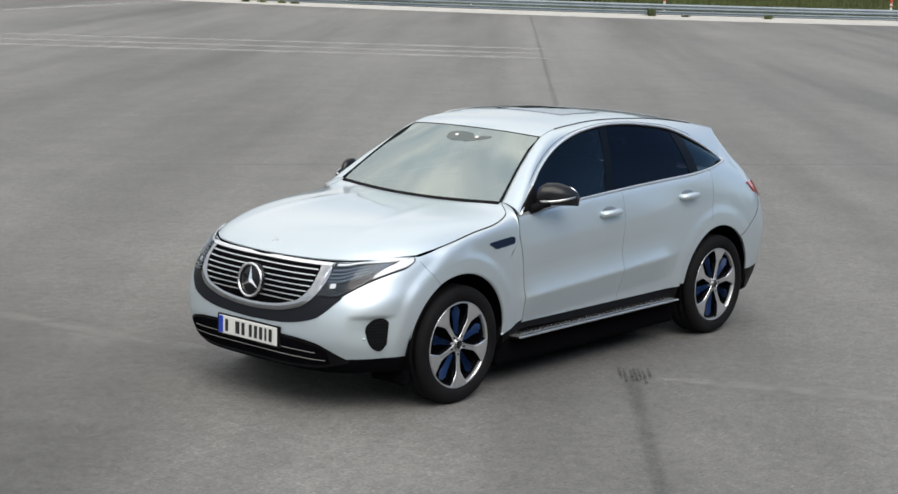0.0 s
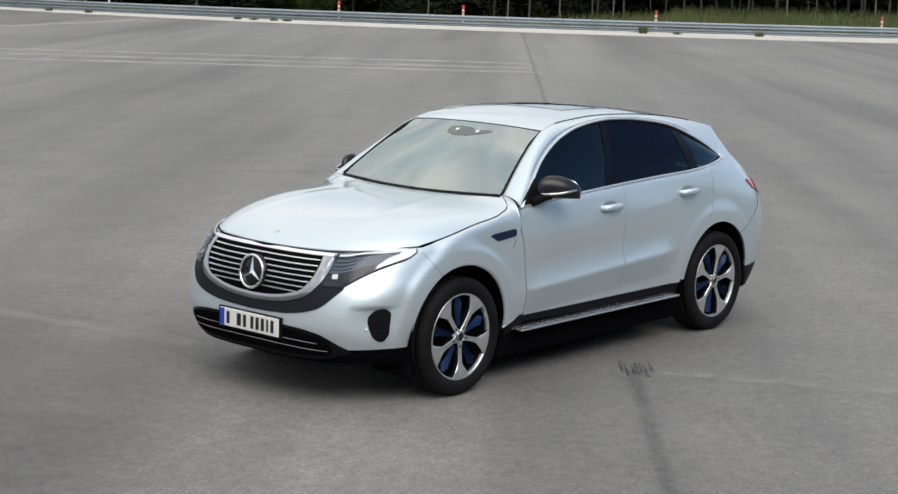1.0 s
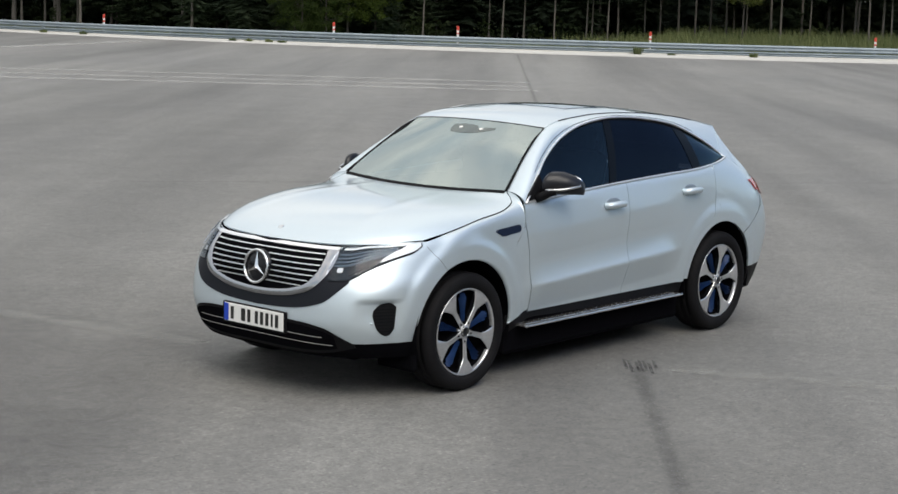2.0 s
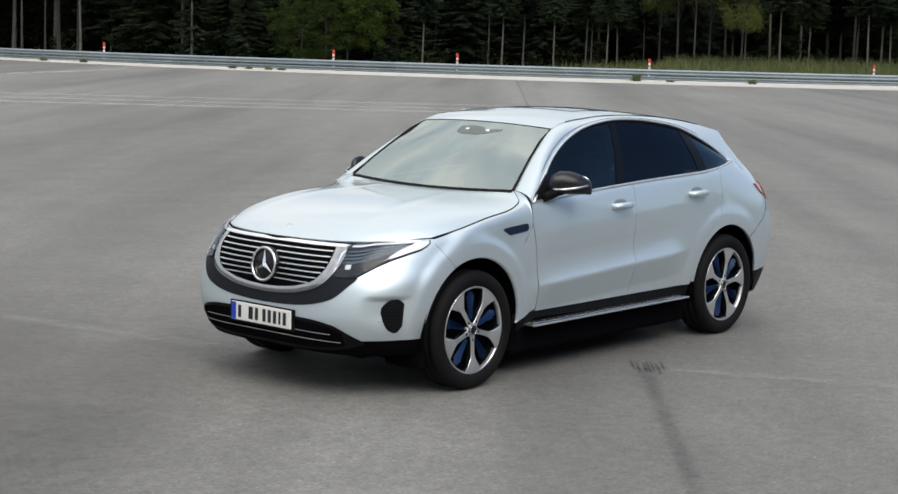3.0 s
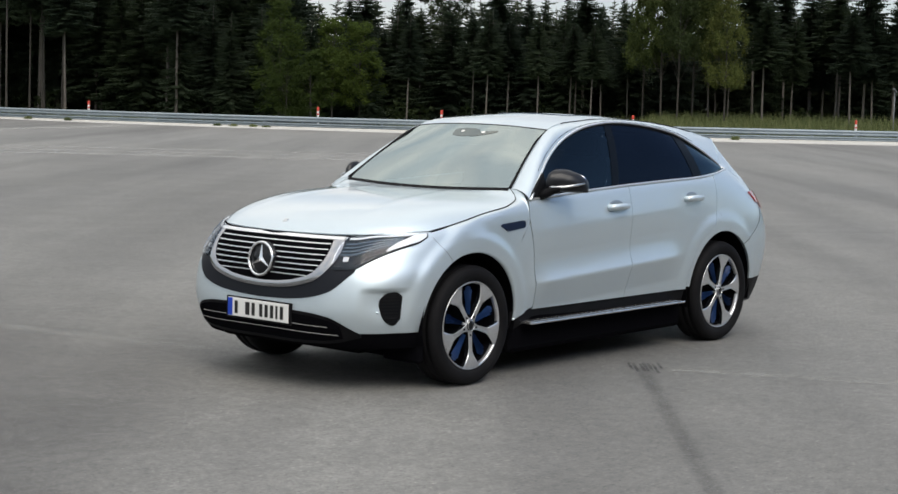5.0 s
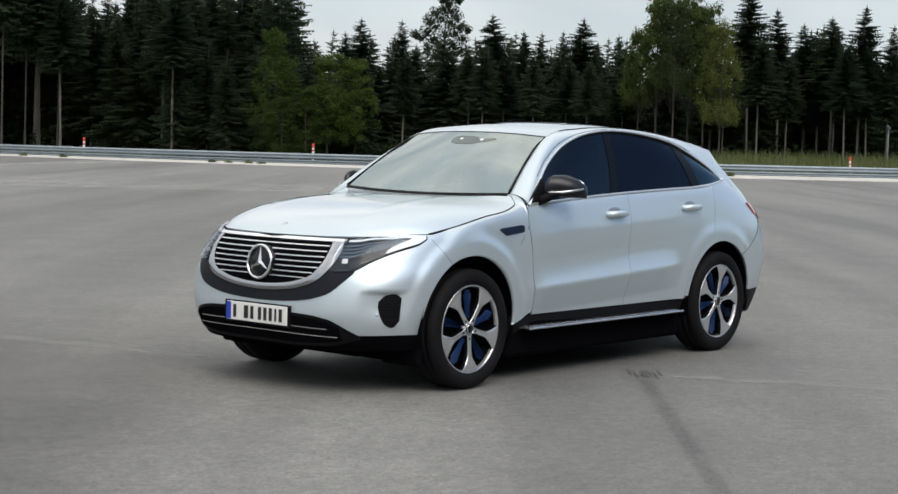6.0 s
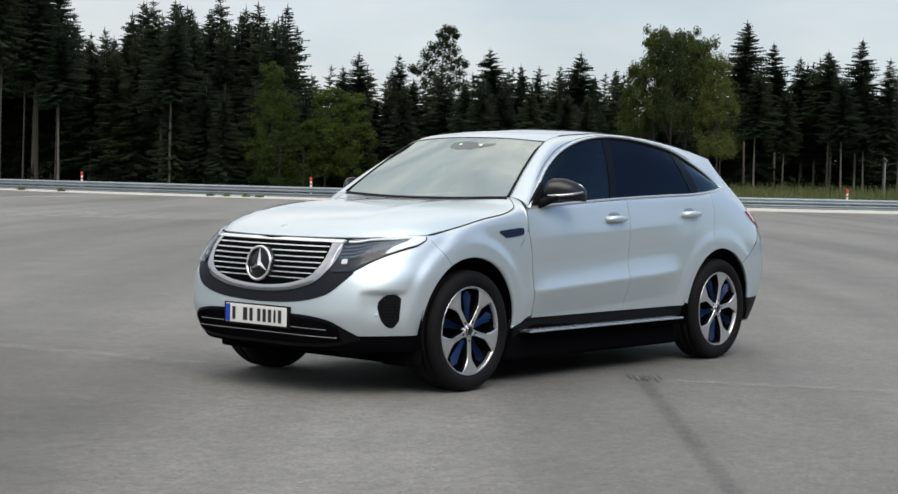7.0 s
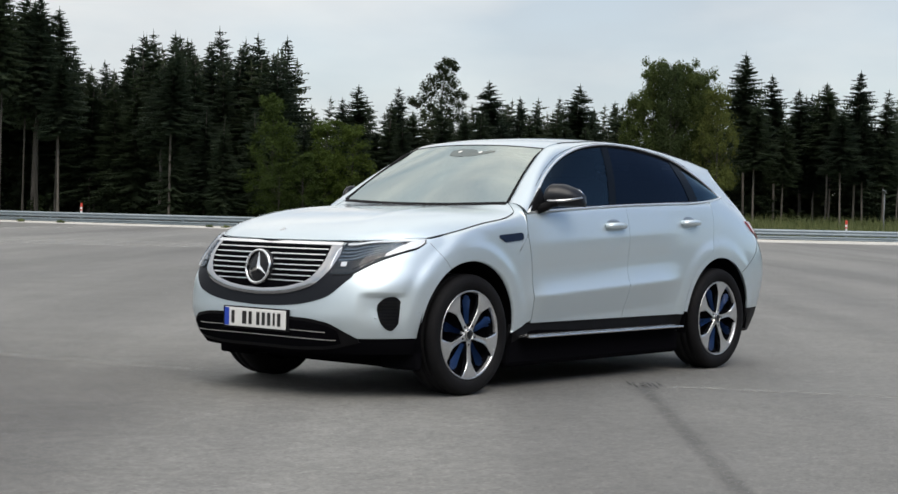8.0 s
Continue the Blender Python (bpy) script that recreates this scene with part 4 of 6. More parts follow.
# front end: bumper skin from the lip to the bonnet edge, across the nose
def bumper_end(z):
    if z < SEAM_Z:
        return a_of_x(arch_front_x(z), z)
    x0 = arch_front_x(SEAM_Z)
    return a_of_x(x0 + (1.735 - x0) * (z - SEAM_Z) / (0.94 - SEAM_Z), z)


def full_front(name, z_low, z_high, end, mat, nz, na, lift=0.0, label=""):
    rows = []
    for i in range(nz + 1):
        z = z_low + (z_high - z_low) * i / nz
        e = end(z)
        half = [wall(e * k / na, z) for k in range(na + 1)]
        rows.append([Vector((p.x, -p.y, p.z)) for p in half[:0:-1]] + half)
    return skin(name, rows, mat, label=label, mirror=False, lift=lift)


DENT = lambda p: -0.034 * step01((abs(p.y) - 0.69) / 0.11) * step01((0.86 - abs(p.y)) / 0.04) * step01((0.624 - p.z) / 0.020) * step01((p.z - 0.40) / 0.16)
rows = []
for i in range(41):
    z = 0.362 + (0.940 - 0.362) * i / 40
    e = bumper_end(z)
    half = [wall(e * k / 48, z) for k in range(49)]
    half = [p + Vector((DENT(p), DENT(p) * 0.5 if p.y else 0, 0)) for p in half]
    rows.append([Vector((p.x, -p.y, p.z)) for p in half[:0:-1]] + half)
skin("front_bumper", rows, PAINT, mirror=False)
full_front("bumper_lip", 0.262, 0.357, lambda z: a_of_x(arch_front_x(z) + 0.01, z), CAVITY, 5, 40, -0.004, "matt black lower bumper lip")

# dark panel that frames the grille
panel_low = hermite((0, 0.2, 0.35, 0.469, 0.545, 0.605, 0.655), (0.528, 0.535, 0.550, 0.577, 0.608, 0.662, 0.722))
panel_high = lambda y: 0.906 if y < 0.53 else 0.906 - 0.176 * step01((y - 0.53) / 0.03) if y < 0.56 else 0.730
rows = []
for i in range(13):
    row = []
    for k in range(49):
        y = 0.652 * (k / 24 - 1)
        z0, z1 = panel_low(abs(y)), max(panel_high(abs(y)), panel_low(abs(y)) + 0.004)
        row.append(front(y, z0 + (z1 - z0) * i / 12))
    rows.append(row)
skin("grille_panel", rows, PANEL_DARK, mirror=False, lift=0.004, label="dark grey panel framing the grille")

# grille opening, chrome surround, slats
inner_edge = path3(((0, 0.458, 0.899), (0, 0.472, 0.85), (0, 0.466, 0.785), (0, 0.415, 0.705), (0, 0.29, 0.655), (0, 0.15, 0.632), (0, 0, 0.624)))
outer_edge = path3(((0, 0.519, 0.899), (0, 0.538, 0.85), (0, 0.525, 0.765), (0, 0.455, 0.678), (0, 0.32, 0.626), (0, 0.16, 0.602), (0, 0, 0.594)))


def inner_y(z):
    ts = [k / 60 for k in range(61)]
    return min((abs(inner_edge(t)[2] - z), inner_edge(t)[1]) for t in ts)[1]


rows = []
for i in range(13):
    z = 0.626 + (0.899 - 0.626) * i / 12
    w = inner_y(z) if z > 0.630 else 0.05
    rows.append([front(w * (k / 16 - 1), z) for k in range(33)])
skin("grille_mesh", rows, CAVITY, mirror=False, lift=0.007, label="black grille backing")
rows = []
for v in (0.0, 0.25, 0.5, 0.75, 1.0):
    row = []
    for k in range(81):
        t = k / 40
        sgn = 1 if t <= 1 else -1
        t = t if t <= 1 else 2 - t
        o, n = outer_edge(t), inner_edge(t)
        p = o + (n - o) * v
        q = front(p[1] * sgn, p[2])
        q.x += 0.004 * math.sin(math.pi * v)
        row.append(q)
    rows.append(row)
skin("grille_surround", rows, SURROUND, mirror=False, lift=0.011, thick=0.016, label="broad satin chrome grille surround")
rows = [[front(0.519 * (k / 20 - 1), z) for k in range(41)] for z in (0.886, 0.894, 0.902)]
skin("grille_top_strip", rows, BRIGHT, mirror=False, lift=0.014, thick=0.02, label="satin chrome strip above the grille")
for k in range(7):
    z = 0.680 + 0.0305 * k
    w = inner_y(z) - 0.012
    r = math.sqrt(max(0.094 ** 2 - (z - 0.752) ** 2, 0.0)) + 0.003
    for s in (1, -1):
        bar = [[front(s * (r + (w - r) * j / 12), z + dz) + Vector((dx, 0, 0)) for j in range(13)] for dz, dx in ((-0.0026, 0.0), (0.0, 0.0), (0.0026, 0.0))]
        skin("grille_slat", bar, BRIGHT, mirror=False, lift=0.011, thick=0.004)

# round badge on the grille
badge_x = front(0, 0.752).x + 0.02
v, f = lathe([(0.0, 0.012), (0.09, 0.010), (0.106, 0.0), (0.106, -0.03)], 40)
tip = Matrix.Translation((badge_x, 0, 0.752)) @ Matrix.Rotation(radians(-8), 4, "Y") @ Matrix.Rotation(radians(-90), 4, "Z")
badge = link_mesh("badge", [tip @ Vector(p) for p in v], f, GLOSS_BLACK, car, "round black badge with a chrome ring", True)
v, f = tube([(0.098 * math.cos(w), 0.014, 0.098 * math.sin(w)) for w in [2 * math.pi * k / 40 for k in range(40)]], 0.009, 8, True)
link_mesh("badge_ring", [tip @ Vector(p) for p in v], f, CHROME, badge, "chrome ring", True)
for k in range(3):
    w = math.pi / 2 + k * 2 * math.pi / 3
    c, s = math.cos(w), math.sin(w)
    pts = [(0.093 * c, 0.016, 0.093 * s), (0.017 * math.cos(w + 1.05), 0.013, 0.017 * math.sin(w + 1.05)), (0.017 * math.cos(w - 1.05), 0.013, 0.017 * math.sin(w - 1.05)), (0, 0.026, 0)]
    link_mesh("badge_arm", [tip @ Vector(p) for p in pts], [(0, 1, 3), (0, 3, 2)], CHROME, badge)

# number plate
plate_x = 2.352
bm = bmesh.new()
box(bm, (plate_x, 0, 0.447), (0.012, 0.52, 0.112), bevel=0.004)
plate = part("number_plate", bm, PLATE_WHITE, car, "white number plate with a blue end")
bm = bmesh.new()
box(bm, (plate_x - 0.008, 0, 0.445), (0.02, 0.556, 0.132), bevel=0.006)
part("plate_holder", bm, TRIM, plate)
bm = bmesh.new()
box(bm, (plate_x + 0.004, -0.2385, 0.447), (0.008, 0.040, 0.106), bevel=0.002)
part("plate_band", bm, PLATE_BLUE, plate)
for y, w in ((-0.185, 0.026), (-0.087, 0.036), (-0.036, 0.026), (0.030, 0.026), (0.076, 0.026), (0.122, 0.026), (0.164, 0.016), (0.206, 0.026)):
    bm = bmesh.new()
    box(bm, (plate_x + 0.0065, y, 0.447), (0.003, w, 0.076))
    part("plate_bar", bm, PLATE_INK, plate)

# lower air intake with two bright blades
low_up = hermite((0, 0.3, 0.478, 0.57, 0.63, 0.685), (0.478, 0.474, 0.462, 0.440, 0.402, 0.360))
low_dn = hermite((0, 0.4, 0.55, 0.685), (0.282, 0.286, 0.300, 0.338))
rows = []
for i in range(9):
    row = []
    for k in range(49):
        y = 0.685 * (k / 24 - 1)
        z0, z1 = low_dn(abs(y)), low_up(abs(y))
        q = front(y, z0 + (z1 - z0) * i / 8)
        row.append(q)
    rows.append(row)
skin("lower_intake", rows, TRIM, mirror=False, lift=0.004, label="black lower air intake")
rows = []
for i in range(7):
    row = []
    for k in range(49):
        y = 0.60 * (k / 24 - 1)
        z0, z1 = low_dn(abs(y)) + 0.02, low_up(abs(y)) - 0.018
        row.append(front(y, z0 + (z1 - z0) * i / 6))
    rows.append(row)
skin("intake_mesh", rows, CAVITY, mirror=False, lift=0.007)
for z, w in ((0.400, 0.53), (0.356, 0.58)):
    bar = [[front(w * (j / 20 - 1), z + dz - 0.004 * (j / 20 - 1) ** 2) + Vector((dx, 0, 0)) for j in range(41)] for dz, dx in ((-0.0026, 0.0), (0.0, 0.0), (0.0026, 0.0))]
    skin("intake_blade", bar, CHROME, mirror=False, lift=0.011, thick=0.004)

# corner air intakes
ci_lo = hermite((0, 0.18, 0.5, 0.8, 1), (0.530, 0.475, 0.418, 0.415, 0.450))
ci_hi = hermite((0, 0.18, 0.5, 0.8, 1), (0.560, 0.588, 0.603, 0.598, 0.580))
CI = (a_of_y(0.772, 0.51), a_of_y(0.835, 0.51))
rows = between(lambda u: (CI[0] + (CI[1] - CI[0]) * u, ci_lo(u)), lambda u: (CI[0] + (CI[1] - CI[0]) * u, ci_hi(u)), 16, 10)
rows = [[p + Vector((DENT(p), DENT(p) * 0.5, 0)) for p in r] for r in rows]
intakes = skin("corner_intake", rows, TRIM, lift=0.004, label="black corner air intake with fine slats")
for k in range(9):
    z = 0.437 + 0.0185 * k
    us = [u / 20 for u in range(21) if ci_lo(u / 20) + 0.008 < z < ci_hi(u / 20) - 0.008]
    if len(us) < 3:
        continue
    bar = [[wall(CI[0] + (CI[1] - CI[0]) * (us[0] + (us[-1] - us[0]) * j / 6), z + dz) for j in range(7)] for dz in (-0.003, 0.003)]
    bar = [[p + Vector((DENT(p), DENT(p) * 0.5, 0)) for p in r] for r in bar]
    for ob, m in zip(skin("intake_slat", bar, GLOSS_BLACK, lift=0.011, thick=0.009), intakes):
        ob.parent = m

# headlamps
hl_lo = path3(((a_of_y(0.525, 0.727), 0, 0.727), (a_of_y(0.585, 0.728), 0, 0.728), (a_of_y(0.635, 0.733), 0, 0.733), (a_of_y(0.665, 0.753), 0, 0.753), (a_of_y(0.700, 0.787), 0, 0.787), (a_of_y(0.752, 0.831), 0, 0.831), (a_of_x(1.917, 0.863), 0, 0.863), (a_of_x(1.829, 0.888), 0, 0.888), (a_of_x(1.772, 0.918), 0, 0.918)))
hl_hi = path3(((a_of_y(0.528, 0.908), 0, 0.908), (a_of_y(0.60, 0.912), 0, 0.912), (a_of_x(2.06, 0.918), 0, 0.918), (a_of_x(1.95, 0.925), 0, 0.925), (a_of_x(1.85, 0.932), 0, 0.932), (a_of_x(1.768, 0.936), 0, 0.936)))
lo2, hi2 = (lambda u: (hl_lo(u)[0], hl_lo(u)[2])), (lambda u: (hl_hi(u)[0], hl_hi(u)[2]))
lamps = skin("headlamp", between(lo2, hi2, 30, 10), LAMP_BASE, lift=0.004, label="dark headlamp with a white light strip")


def in_lamp(name, u0, u1, v0, v1, mat, lift, n=16):
    def cut(u, v):
        a, b = lo2(u), hi2(u)
        return (a[0] + (b[0] - a[0]) * v, a[1] + (b[1] - a[1]) * v)
    rows = []
    for i in range(4):
        row = []
        for j in range(n + 1):
            u = u0 + (u1 - u0) * j / n
            v = v0(u) + (v1(u) - v0(u)) * i / 3
            row.append(wall(*cut(u, v)))
        rows.append(row)
    for ob, m in zip(skin(name, rows, mat, lift=lift, thick=0.004), lamps):
        ob.parent = m


in_lamp("light_strip", 0.05, 0.90, lambda u: 0.90 - 0.05 * step01((u - 0.45) / 0.4), lambda u: 0.955, LAMP_WHITE, 0.009, 24)
in_lamp("light_hook", 0.60, 0.985, lambda u: 0.09, lambda u: 0.11 + 0.50 * step01((u - 0.50) / 0.28) + 0.31 * step01((u - 0.76) / 0.10), LAMP_WHITE, 0.010, 30)
for k in range(4):
    in_lamp("lamp_fin", 0.05, 0.80 - 0.03 * k, lambda u, k=k: 0.42 + 0.105 * k, lambda u, k=k: 0.475 + 0.105 * k, LAMP_GREY, 0.008 + 0.0006 * k)
in_lamp("projector", 0.10, 0.16, lambda u: 0.24, lambda u: 0.38, LAMP_WHITE, 0.011, 4)
in_lamp("reflector", 0.24, 0.58, lambda u: 0.12, lambda u: 0.34, LAMP_DULL, 0.008)
in_lamp("cover", 0.0, 0.995, lambda u: 0.0, lambda u: 1.0, LENS, 0.018, 30)

for s, m in zip((1, -1), lamps):
    v, f = tube([wall(lo2(k / 40)[0], lo2(k / 40)[1]) * 1.0 + Vector((0.003, 0.003, -0.001)) for k in range(1, 41)], 0.0042, 6)
    link_mesh("lamp_edge", [(p[0], p[1] * s, p[2]) for p in v], f, GLOSS_BLACK, m, "thin black lamp edge", True)

# bonnet
FR = path3(((2.222, 0, 0.919), (2.200, 0.25, 0.921), (2.135, 0.49, 0.925), (1.960, 0.695, 0.936), (1.735, 0.798, 0.946)))
RE = path3(((0.928, 0, 1.143), (0.915, 0.30, 1.146), (0.882, 0.56, 1.155), (0.845, 0.705, 1.168)))
SHUT = path3(((1.735, 0.798, 0.946), (1.55, 0.828, 0.982), (1.28, 0.840, 1.038), (1.00, 0.828, 1.085), (0.90, 0.79, 1.115), (0.845, 0.705, 1.168)))
rows = []
for j in range(41):
    c = j / 40
    a, b = FR(c), RE(c)
    row = []
    for i in range(33):
        u = i / 32
        p = a + (b - a) * u
        e = SHUT(u)
        line = FR(1) + (RE(1) - FR(1)) * u
        p = p + (e - line) * c ** 2.2
        # the front dips down to the grille; the middle is slightly domed
        p[2] += (0.066 * math.sin(math.pi * u ** 0.6) + 0.014 * math.sin(math.pi * u)) * (1 - c ** 6)
        ridge = 0.52 - 0.10 * u
        p[2] += 0.0045 * math.exp(-((c - ridge) / 0.055) ** 2) * math.sin(math.pi * u)
        row.append(Vector(p))
    rows.append(row)
rows = [[Vector((p.x, -p.y, p.z)) for p in r] for r in rows[:0:-1]] + rows
skin("bonnet", rows, PAINT, mirror=False, thick=0.014)
bm = bmesh.new()
bmesh.ops.create_cone(bm, segments=20, radius1=0.021, radius2=0.019, depth=0.005, cap_ends=True, matrix=Matrix.Translation((2.135, 0, 0.9745)) @ Matrix.Rotation(radians(30), 4, "Y"))
part("bonnet_badge", bm, SATIN, car, "small round metal badge")

for s in (1, -1):
    v, f = tube([Vector((SHUT(k / 40)[0], (SHUT(k / 40)[1] + 0.002) * s, SHUT(k / 40)[2] - 0.002)) for k in range(41)], 0.0026, 6)
    link_mesh("bonnet_gap", v, f, CAVITY, car, "", True)
v, f = tube([Vector(FR(abs(k / 30 - 1)) * np.array((1, 1 if k >= 30 else -1, 1))) + Vector((0.008, 0, -0.012)) for k in range(61)], 0.0075, 6)
link_mesh("bonnet_gap", v, f, CAVITY, car, "", True)

# front wing: from the wheel arch up to the bonnet edge and back to the door
DOOR_A = hermite((0.43, 0.75, 1.06, 1.133), (0.812, 0.835, 0.862, 0.845))
BELT = hermite((0.850, 0.3, -0.225, -0.8, -1.169, -1.35, -1.725), (1.104, 1.138, 1.165, 1.187, 1.199, 1.211, 1.250))
FAN, EDGE_STEPS, ROLL_STEPS = 14, 20, 10
shoulder, crest = [], []
for k in range(31):
    top = Vector(SHUT(k / 30)) + Vector((0.0, 0.003, -0.006)) * min(1.0, (30 - k) / 4)
    drop = 0.100 + 0.068 * step01((k - 16) / 14)
    x_low = top.x - 0.058 * max(0.0, 1 - k / 8)
    x_low += (DOOR_A(top.z - drop) + 0.005 - x_low) * step01((k - 20) / 10)
    low = side(x_low, top.z - drop)
    up = (side(x_low, low.z + 0.01) - low).normalized()
    p1 = low + up * (0.75 * drop)
    p2 = top + Vector((0.0, 0.62 * (low.y - top.y), 0.0))
    p1.x, p2.x = low.x + (top.x - low.x) / 3, top.x - (top.x - low.x) / 3
    if k > 26:
        p2.x = p2.x + (low.x - p2.x) * (k - 26) / 4
    col = []
    for i in range(1, ROLL_STEPS + 1):
        t = i / ROLL_STEPS
        p = low * (1 - t) ** 3 + p1 * (3 * t * (1 - t) ** 2) + p2 * (3 * t * t * (1 - t)) + top * t ** 3
        flush = low.lerp(top, t)
        col.append(side(flush.x, flush.z).lerp(p, step01(k / 7)))
    shoulder.append((low.x, low.z))
    crest.append(col)
z_top = shoulder[30][1]
outer = shoulder + [(DOOR_A(z_top - (z_top - 0.432) * k / EDGE_STEPS) + 0.005, z_top - (z_top - 0.432) * k / EDGE_STEPS) for k in range(1, EDGE_STEPS + 1)]
m = len(outer) - 1
w0 = math.atan2(SEAM_Z - ARCH_Z, arch_front_x(SEAM_Z) - AXLE)
verts, faces = [], []
for v in range(FAN + 1):
    t = v / FAN
    for k in range(m + 1):
        w = w0 + (math.pi - 0.11 - w0 + 0.21) * (k / m) ** 0.92
        ax, az = AXLE + ARCH_R * math.cos(w), ARCH_Z + ARCH_R * math.sin(w)
        if k == m:
            ax, az = AXLE - ARCH_R * 0.995, 0.362
        verts.append(side(ax + (outer[k][0] - ax) * t, az + (outer[k][1] - az) * t))
for v in range(FAN):
    for k in range(m):
        i = v * (m + 1) + k
        faces.append((i, i + 1, i + m + 2, i + m + 1))
base = [FAN * (m + 1) + k for k in range(31)]
for i in range(ROLL_STEPS):
    above = list(range(len(verts), len(verts) + 31))
    verts += [crest[k][i] for k in range(31)]
    faces += [(base[k], base[k + 1], above[k + 1], above[k]) for k in range(30)]
    base = above
# the turned-in lip of the wheel arch
lip = len(verts)
verts += [verts[k] + Vector((0, -0.014, 0)) for k in range(m + 1)]
faces += [(k + 1, k, lip + k, lip + k + 1) for k in range(m)]
wings = [link_mesh("front_wing", [(p.x, p.y * s, p.z) for p in verts], faces if s == -1 else [q[::-1] for q in faces], PAINT, car, "", True) for s in (1, -1)]

# doors
def door(name, xa, xb, z0):
    rows = []
    for i in range(61):
        v = i / 60
        row = []
        for j in range(31):
            u = j / 30
            # bottom and top follow sill and belt
            z_guess = z0 + (BELT(xa(0.9) + (xb(0.9) - xa(0.9)) * u) - z0) * v
            for _ in range(5):
                x = xa(z_guess) + (xb(z_guess) - xa(z_guess)) * u
                z = z0 + (BELT(x) - z0) * v
                z_guess = z
            p = side(x, z)
            k = max(0.0, 1 - (BELT(x) - z) / 0.05)
            p.y -= 0.018 * (1 - math.sqrt(max(0.0, 1 - k * k)))
            row.append(p)
        rows.append(row)
    return skin(name, rows, PAINT)


def rear_seam(z, gap=0.0):
    r = ARCH_R + 0.045
    if z < 0.835:
        return -AXLE + math.sqrt(max(r * r - (z - ARCH_Z) ** 2, 0.0)) + gap
    x0 = -AXLE + math.sqrt(max(r * r - 0.45 ** 2, 0.0))
    return hermite((0.835, 0.92, 1.02, 1.12, 1.26), (x0, -1.345, -1.375, -1.390, -1.395))(z) + gap


DOOR_B = hermite((0.43, 0.70, 0.975, 1.165), (-0.212, -0.225, -0.255, -0.272))
front_doors = door("front_door", DOOR_A, lambda z: DOOR_B(z) + 0.0032, 0.414)
rear_doors = door("rear_door", DOOR_B, lambda z: rear_seam(z, 0.002), 0.414)

# rear wing: from the arch up to the belt and the tail
outer = []
for k in range(25):
    z = 0.432 + (BELT(rear_seam(1.21)) - 0.432) * k / 24
    outer.append((rear_seam(z, -0.0015), z))
BUMPER_Z = 0.70                       # where the rear bumper's edge meets the arch


def tail_seam(z):
    """The rear bumper's front edge: from the tail lamp down and forward to the arch."""
    return -2.13 + 0.40 * min(max((1.07 - z) / (1.07 - BUMPER_Z), 0.0), 1.0) ** 2.4


TAIL_TOP = hermite((-1.71, -1.86, -2.02, -2.14), (1.250, 1.188, 1.110, 1.066))
for k in range(1, 13):
    x = outer[24][0] + (-1.71 - outer[24][0]) * k / 12
    outer.append((x, BELT(x)))
for k in range(1, 9):
    x = -1.71 - (2.13 - 1.71) * k / 8
    outer.append((x, TAIL_TOP(x)))
for k in range(1, 15):
    z = TAIL_TOP(-2.13) - (TAIL_TOP(-2.13) - BUMPER_Z) * k / 14
    outer.append((tail_seam(z), z))
m = len(outer) - 1
bumper_turn = math.pi - math.asin((BUMPER_Z - ARCH_Z) / ARCH_R)
turn_at = []
for x, z in outer[:25]:
    w = math.atan2(z - ARCH_Z, x + AXLE)
    turn_at.append(max(w, turn_at[-1] + 0.002) if turn_at else w)
rows = []
for v in range(15):
    t = v / 14
    row = []
    for k in range(m + 1):
        w = turn_at[min(k, 24)] if k <= 24 else turn_at[24] + (bumper_turn - turn_at[24]) * (k - 24) / (m - 24)
        ax, az = -AXLE + ARCH_R * math.cos(w), ARCH_Z + ARCH_R * math.sin(w)
        x, z = ax + (outer[k][0] - ax) * t, az + (outer[k][1] - az) * t
        row.append(side(x, z))
    rows.append(row)
skin("rear_wing", rows, PAINT)

def seam(points, radius=0.0022):
    for s in (1, -1):
        v, f = tube([(p[0], p[1] * s, p[2]) for p in points], radius, 6)
        link_mesh("panel_gap", v, f, CAVITY, car, "", True)


seam([side(x, z) + Vector((0, 0.0004, 0)) for x, z in outer[-14:]], 0.0016)
x_s = arch_front_x(SEAM_Z)
seam([side(x_s + (1.745 - x_s) * k / 10, SEAM_Z + (0.915 - SEAM_Z) * k / 10) for k in range(11)], 0.0010)

# tail: bumper, tailgate, lamps
def tail_end(z):
    return a_of_x(-AXLE - math.sqrt(max(ARCH_R ** 2 - (z - ARCH_Z) ** 2, 0.0)), z) if z < BUMPER_Z else a_of_x(tail_seam(z), z)


rows = []
for i in range(25):
    z = 0.43 + (1.075 - 0.43) * i / 24
    e = tail_end(z) + 0.002
    half = [wall(e + (3 - e) * k / 24, z) for k in range(25)]
    rows.append(half + [Vector((p.x, -p.y, p.z)) for p in half[-2::-1]])
skin("rear_bumper", rows, PAINT, mirror=False)
rows = []
for i in range(7):
    z = 0.25 + (0.425 - 0.25) * i / 6
    e = a_of_x(-AXLE - math.sqrt(max(ARCH_R ** 2 - (z - ARCH_Z) ** 2, 0.0)), z)
    half = [wall(e + (3 - e) * k / 20, z) for k in range(21)]
    rows.append(half + [Vector((p.x, -p.y, p.z)) for p in half[-2::-1]])
skin("rear_lip", rows, TRIM, mirror=False, label="matt black lower rear bumper")
